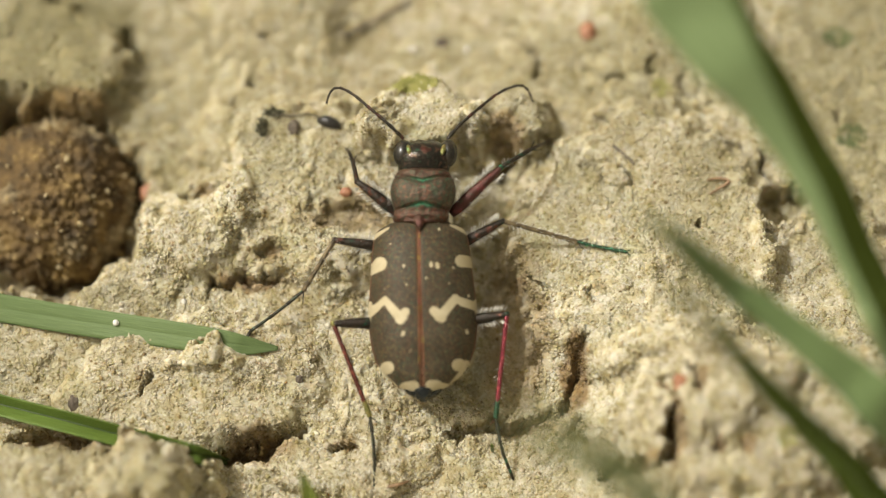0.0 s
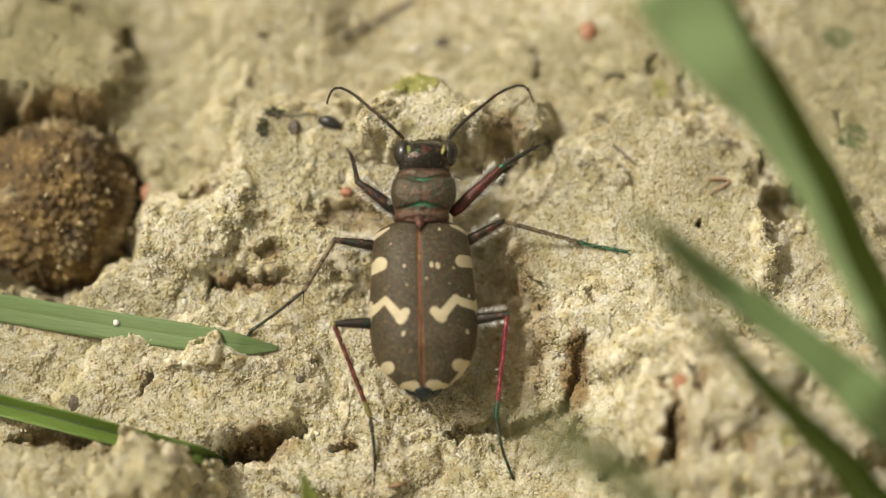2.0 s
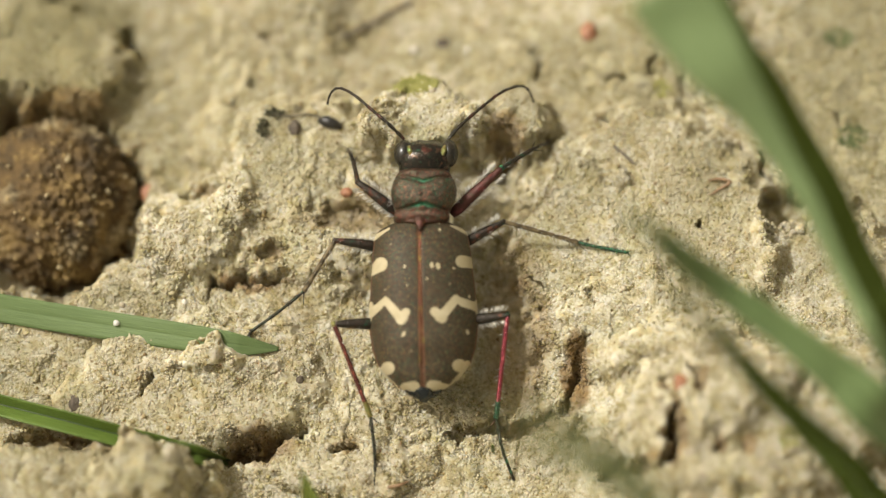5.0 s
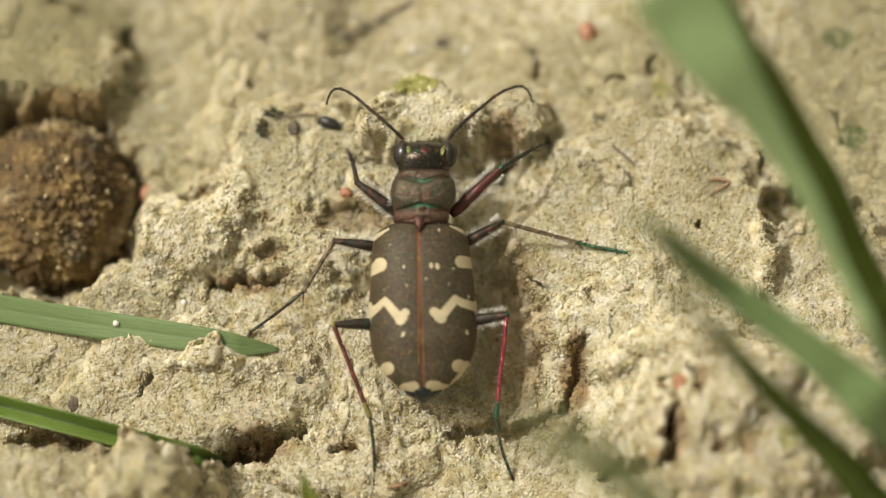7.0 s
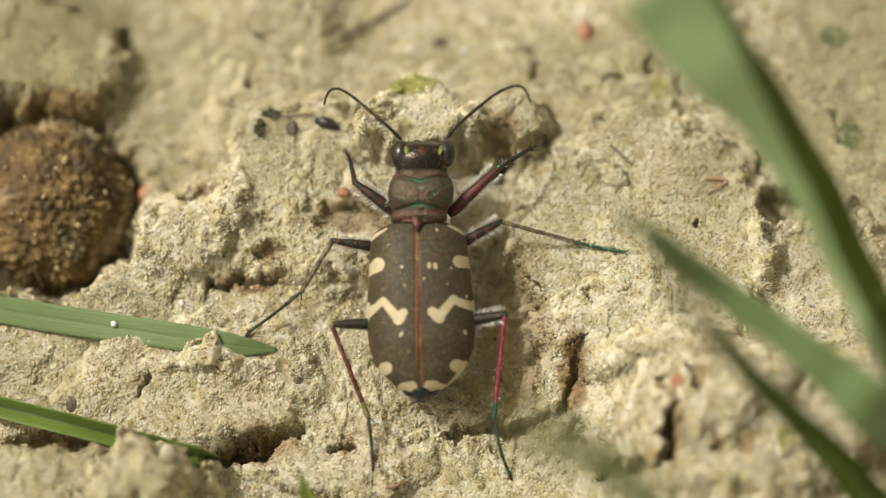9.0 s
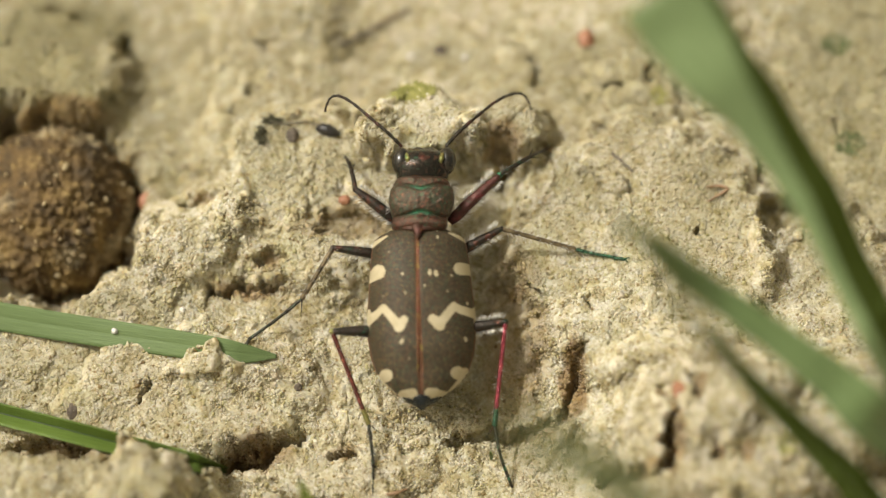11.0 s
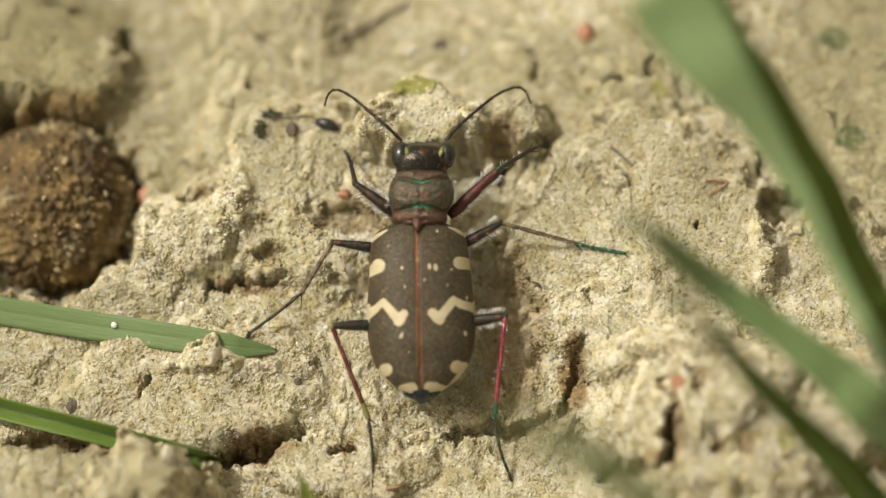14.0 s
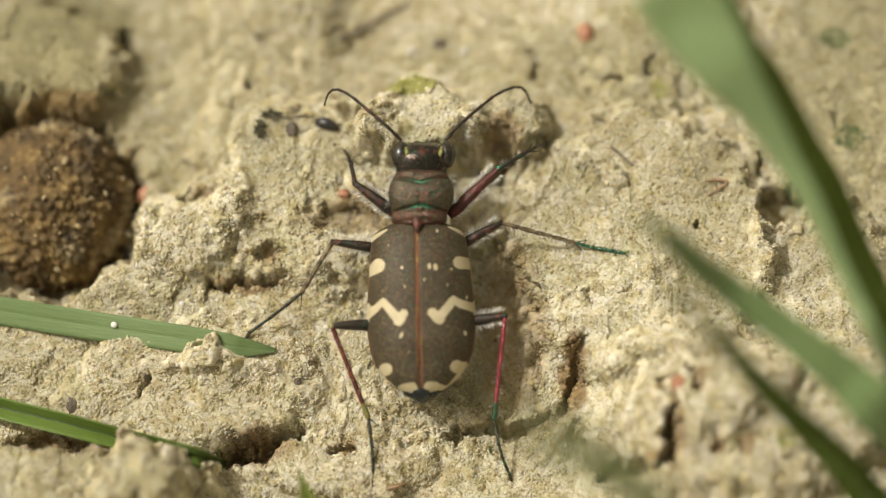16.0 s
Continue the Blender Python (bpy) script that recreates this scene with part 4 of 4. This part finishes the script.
# ---- small things on the ground ----
def pebble(at, r, material, label, category, seed=1, name="pebble"):
    bm = bmesh.new()
    bmesh.ops.create_icosphere(bm, subdivisions=4, radius=1.0)
    for v in bm.verts:
        d = v.co.normalized()
        k = 1 + 0.22 * noise.noise(d * 1.6 + Vector((seed * 7.1, 0, 0))) + 0.08 * noise.noise(d * 5 + Vector((0, seed * 3.3, 0)))
        v.co = Vector((d.x * r[0], d.y * r[1], d.z * r[2])) * k * MM
    for fc in bm.faces:
        fc.smooth = True
    me = bpy.data.meshes.new(name)
    bm.to_mesh(me)
    tagged(put(name, me, material, m=Matrix.Translation(Vector(at) * MM)), label, category)


RED_STONE = plain("red_grain", (0.26, 0.11, 0.055), (0.38, 0.18, 0.10), 0.5, 0.5, 0, 0.05)
RUST = plain("rusty_fibre", (0.20, 0.12, 0.06), (0.32, 0.20, 0.11), 0.4, 0.6)
GREY_STONE = plain("dark_grey_grain", (0.06, 0.045, 0.03), (0.13, 0.10, 0.07), 0.4, 0.7, 0, 0.08)
WHITE_STONE = plain("quartz_grain", (0.6, 0.57, 0.5), (0.75, 0.73, 0.68), 0.4, 0.12)
BLACK_CHITIN = plain("black_chitin", (0.010, 0.009, 0.008), (0.03, 0.026, 0.022), 0.4, 0.35)
TWIG = plain("grey_brown_twig", (0.09, 0.072, 0.05), (0.19, 0.155, 0.11), 0.8, 0.8, 0, 0.08)
MOSS = plain("moss_green", (0.21, 0.21, 0.05), (0.36, 0.34, 0.11), 0.4, 0.8)
TUFT = plain("dark_tuft", (0.045, 0.042, 0.02), (0.10, 0.09, 0.045), 0.4, 0.85)
MOSS_DARK = plain("dark_moss_green", (0.08, 0.1, 0.035), (0.14, 0.16, 0.06), 0.4, 0.8)

for at, r, sd in (((7.85, 12.65, -0.82), (0.42, 0.6, 0.4), 1), ((-15.82, 3.61, -1.46), (0.42, 0.55, 0.45), 2), ((11.96, -9.04, 5.94), (0.36, 0.5, 0.3), 3), ((-5.12, 2.65, 1.57), (0.3, 0.25, 0.2), 4)):
    pebble(at, r, RED_STONE, "small rusty red stone grain on sand", "pebble", sd)
# The second grain is added to stand for a dark fibrous hollow.
for at, r, sd in (((-7.91, 6.24, 1.64), (0.33, 0.42, 0.25), 5), ((-19.14, -8.55, 0.58), (0.35, 0.55, 0.35), 6), ((-0.03, 12.59, -2.26), (0.4, 0.35, 0.25), 7), ((11.7, -10.09, 5.96), (0.26, 0.2, 0.16), 8), ((-7.47, -7.34, 0.61), (0.2, 0.2, 0.15), 9)):
    pebble(at, r, GREY_STONE, "small dark grey stone grain on sand", "pebble", sd)
for at, r, sd in (((-13.62, -3.02, 0.37), (0.16, 0.15, 0.14), 11), ((-17.07, -4.42, 1.15), (0.17, 0.16, 0.15), 12), ((-13.71, -4.88, 1.31), (0.2, 0.17, 0.16), 13), ((16.11, -7.14, 5.62), (0.12, 0.12, 0.12), 14), ((-1.67, 12.14, -2.11), (0.2, 0.2, 0.2), 15), ((1.29, 12.04, -1.85), (0.18, 0.18, 0.18), 16)):
    pebble(at, r, WHITE_STONE, "tiny clear quartz grain", "sand grain", sd, "quartz_grain")


def stick(name, pts, radii, material, label, category, n=30):
    root = np.array(pts[0])
    v, fa = tube_arrays(pts, radii, n, 9)
    tagged(put(name, mesh_of(name, v - root, fa), material, m=Matrix.Translation(Vector(root) * MM)), label, category)


stick("twig", [(-5.53, 12.91, -2.21), (-4.46, 13.53, -2.28), (-3.23, 14.28, -2.49), (-1.74, 15.09, -2.41)], [0.10, 0.14, 0.11, 0.13, 0.08], TWIG, "thin grey-brown dead twig lying on sand", "twig")
stick("insect_fragment", [(-6.65, 6.66, 1.7), (-6.05, 6.52, 1.73), (-5.39, 6.22, 1.68)], [0.12, 0.3, 0.34, 0.28, 0.06], BLACK_CHITIN, "black shiny insect fragment lying on sand", "insect fragment")
stick("root_fibre", [(-9.11, 6.93, 1.84), (-8.21, 6.87, 1.74), (-7.17, 7.01, 1.63), (-6.42, 6.86, 1.5)], [0.05, 0.05, 0.04, 0.04], TWIG, "thin dark root fibre on sand", "fibre")
stick("root_fibre", [(-5.51, 6.44, 1.78), (-4.35, 7.12, 0.45), (-3.12, 5.68, 4.55)], [0.035, 0.03, 0.02], TWIG, "thin dark root fibre on sand", "fibre")
stick("root_fibre", [(13.95, 3.32, 1.64), (14.64, 3.4, 1.6), (15.07, 3.19, 1.66), (14.42, 2.79, 1.53), (14.05, 2.52, 1.59)], [0.05, 0.09, 0.07, 0.04], RUST, "curled rusty brown root fibre on sand", "fibre")
stick("root_fibre", [(9, 5.22, 1.64), (9.6, 4.73, 1.5), (10.09, 4.19, 1.67)], [0.08, 0.1, 0.06], TWIG, "short dark root fibre on sand", "fibre")


def moss(at, rx, ry, count, seed, material=None, tall=1.0):
    rng = np.random.default_rng(seed)
    out = []
    for i in range(count):
        a, r = rng.uniform(0, 6.283), math.sqrt(rng.uniform(0, 1))
        x, y = at[0] + rx * r * math.cos(a), at[1] + ry * r * math.sin(a)
        z = drop_to(x, y) - 0.03
        lean = rng.normal(size=2) * 0.12
        h = rng.uniform(0.05, 0.15) * tall
        out.append(tube_arrays([(x, y, z), (x + lean[0] * 0.5, y + lean[1] * 0.5, z + h * 0.6), (x + lean[0], y + lean[1], z + h)], [0.05, 0.06, 0.01], 4, 5))
    v, fa = merge(out)
    o = np.array((at[0], at[1], drop_to(at[0], at[1])))
    tagged(put("moss_patch", mesh_of("moss_patch", v - o, fa), material or MOSS, m=Matrix.Translation(Vector(o) * MM)), "olive green moss patch growing on a sand clod", "moss")


def sand_crumb(at, r, seed):
    bm = bmesh.new()
    bmesh.ops.create_icosphere(bm, subdivisions=5, radius=1.0)
    for v in bm.verts:
        d = v.co.normalized()
        o = Vector((seed * 5.3, seed * 2.1, 0))
        v.co = d * r * (1 + 0.3 * noise.noise(d * 1.4 + o) + 0.14 * noise.noise(d * 4 + o) + 0.10 * noise.noise(d * 9 + o)) * MM
    for fc in bm.faces:
        fc.smooth = True
    me = bpy.data.meshes.new("sand_crumb")
    bm.to_mesh(me)
    tagged(put("sand_crumb", me, SAND, m=Matrix.Translation(Vector(at) * MM)), "loose pale crumb of caked sand", "sand crumb", "loose sand crumbs")


for i, (at, r) in enumerate((((2.36, 5.03, -0.34), 0.55), ((1.87, 4.88, -0.45), 0.35), ((19.51, 0.93, 1.27), 0.3), ((18.76, 0.75, 1.25), 0.25), ((-19.28, -0.56, -4.36), 0.3), ((-20.26, -1.07, -4.48), 0.36), ((-18.83, -0.31, -4.34), 0.33), ((-3.85, 4.79, 1.96), 0.3))):
    sand_crumb(at, r, i + 1)
STRAW = plain("pale_straw", (0.42, 0.36, 0.24), (0.55, 0.5, 0.38), 0.6, 0.5)
stick("straw_fibre", [(-5.74, -10.91, 0.33), (-5.41, -11.01, -0.43), (-5.03, -11.38, 0.52)], [0.03, 0.03, 0.02], STRAW, "short pale straw fibre on sand", "fibre")
stick("straw_fibre", [(-5.39, -10.75, 0.4), (-5.06, -10.86, -0.43), (-4.85, -11.24, 0.57)], [0.03, 0.03, 0.02], STRAW, "short pale straw fibre on sand", "fibre")
stick("root_fibre", [(-2.88, -13.1, 0.68), (-2.3, -12.99, 0.69), (-1.81, -12.71, 0.29)], [0.08, 0.1, 0.05], RUST, "short reddish root fibre on sand", "fibre")
sprig = grass_blade([(2.59, -10.88, -0.71), (2.54, -10.98, 0.6), (2.48, -10.84, 1)], (0.12, 0.2, 0.05), GRASS_DARK, "tiny bright green seedling leaf", 20.0)
moss((-9.55, 6.18), 0.3, 0.5, 60, 8, TUFT, 2.4)
moss((-8.9, 7.0), 0.5, 0.25, 60, 9, TUFT, 2.0)
moss((-1.82, 8.37), 1.5, 0.5, 1100, 3)
moss((11.69, 9.04), 0.45, 0.5, 90, 4)
moss((21.42, 12.33), 0.8, 0.6, 200, 5, MOSS_DARK)
moss((21.88, 6.32), 0.8, 0.7, 220, 7, MOSS_DARK)
moss((17.32, -11.82), 0.5, 0.5, 90, 6)


# ---- movement ----
SWAY = ((0, 0), (0.5, -7.5), (1, -5.6), (1.5, -9.6), (2, -10), (2.5, -15.2), (3, -21), (3.5, -16), (4, -18), (5.2, -15), (6.5, -12.7), (7, -9.4), (7.5, -7), (8, -5.6), (8.5, -12.5),
        (9, -19.4), (10.2, -22), (11.5, -20), (12, -18.4), (12.5, -15.3), (13, -12.4), (13.5, -11), (14, -14.5), (14.5, -2.7), (15, -4.7), (15.5, -4.3), (16, -4.3))


def swayed(ob, axis, gain):
    """Rows that turn a blade about its root as the wind pushes it; it was drawn at a push of -4.7."""
    at = Matrix.Translation(ob.matrix_basis.translation.copy())
    return [(t, at @ Quaternion(Vector(axis).normalized(), gain * (s + 4.7)).to_matrix().to_4x4()) for t, s in SWAY]


def motions():
    walk(tall_blade, swayed(tall_blade, EYE, -1 / 870.0))
    walk(leaning_blade, swayed(leaning_blade, (0.35, 0.94, 0), 0.0021))
    walk(narrow_blade, swayed(narrow_blade, (0.35, 0.94, 0), 0.0003))
    walk(near_blade, swayed(near_blade, (0.35, 0.94, 0), 0.0003))


motions()
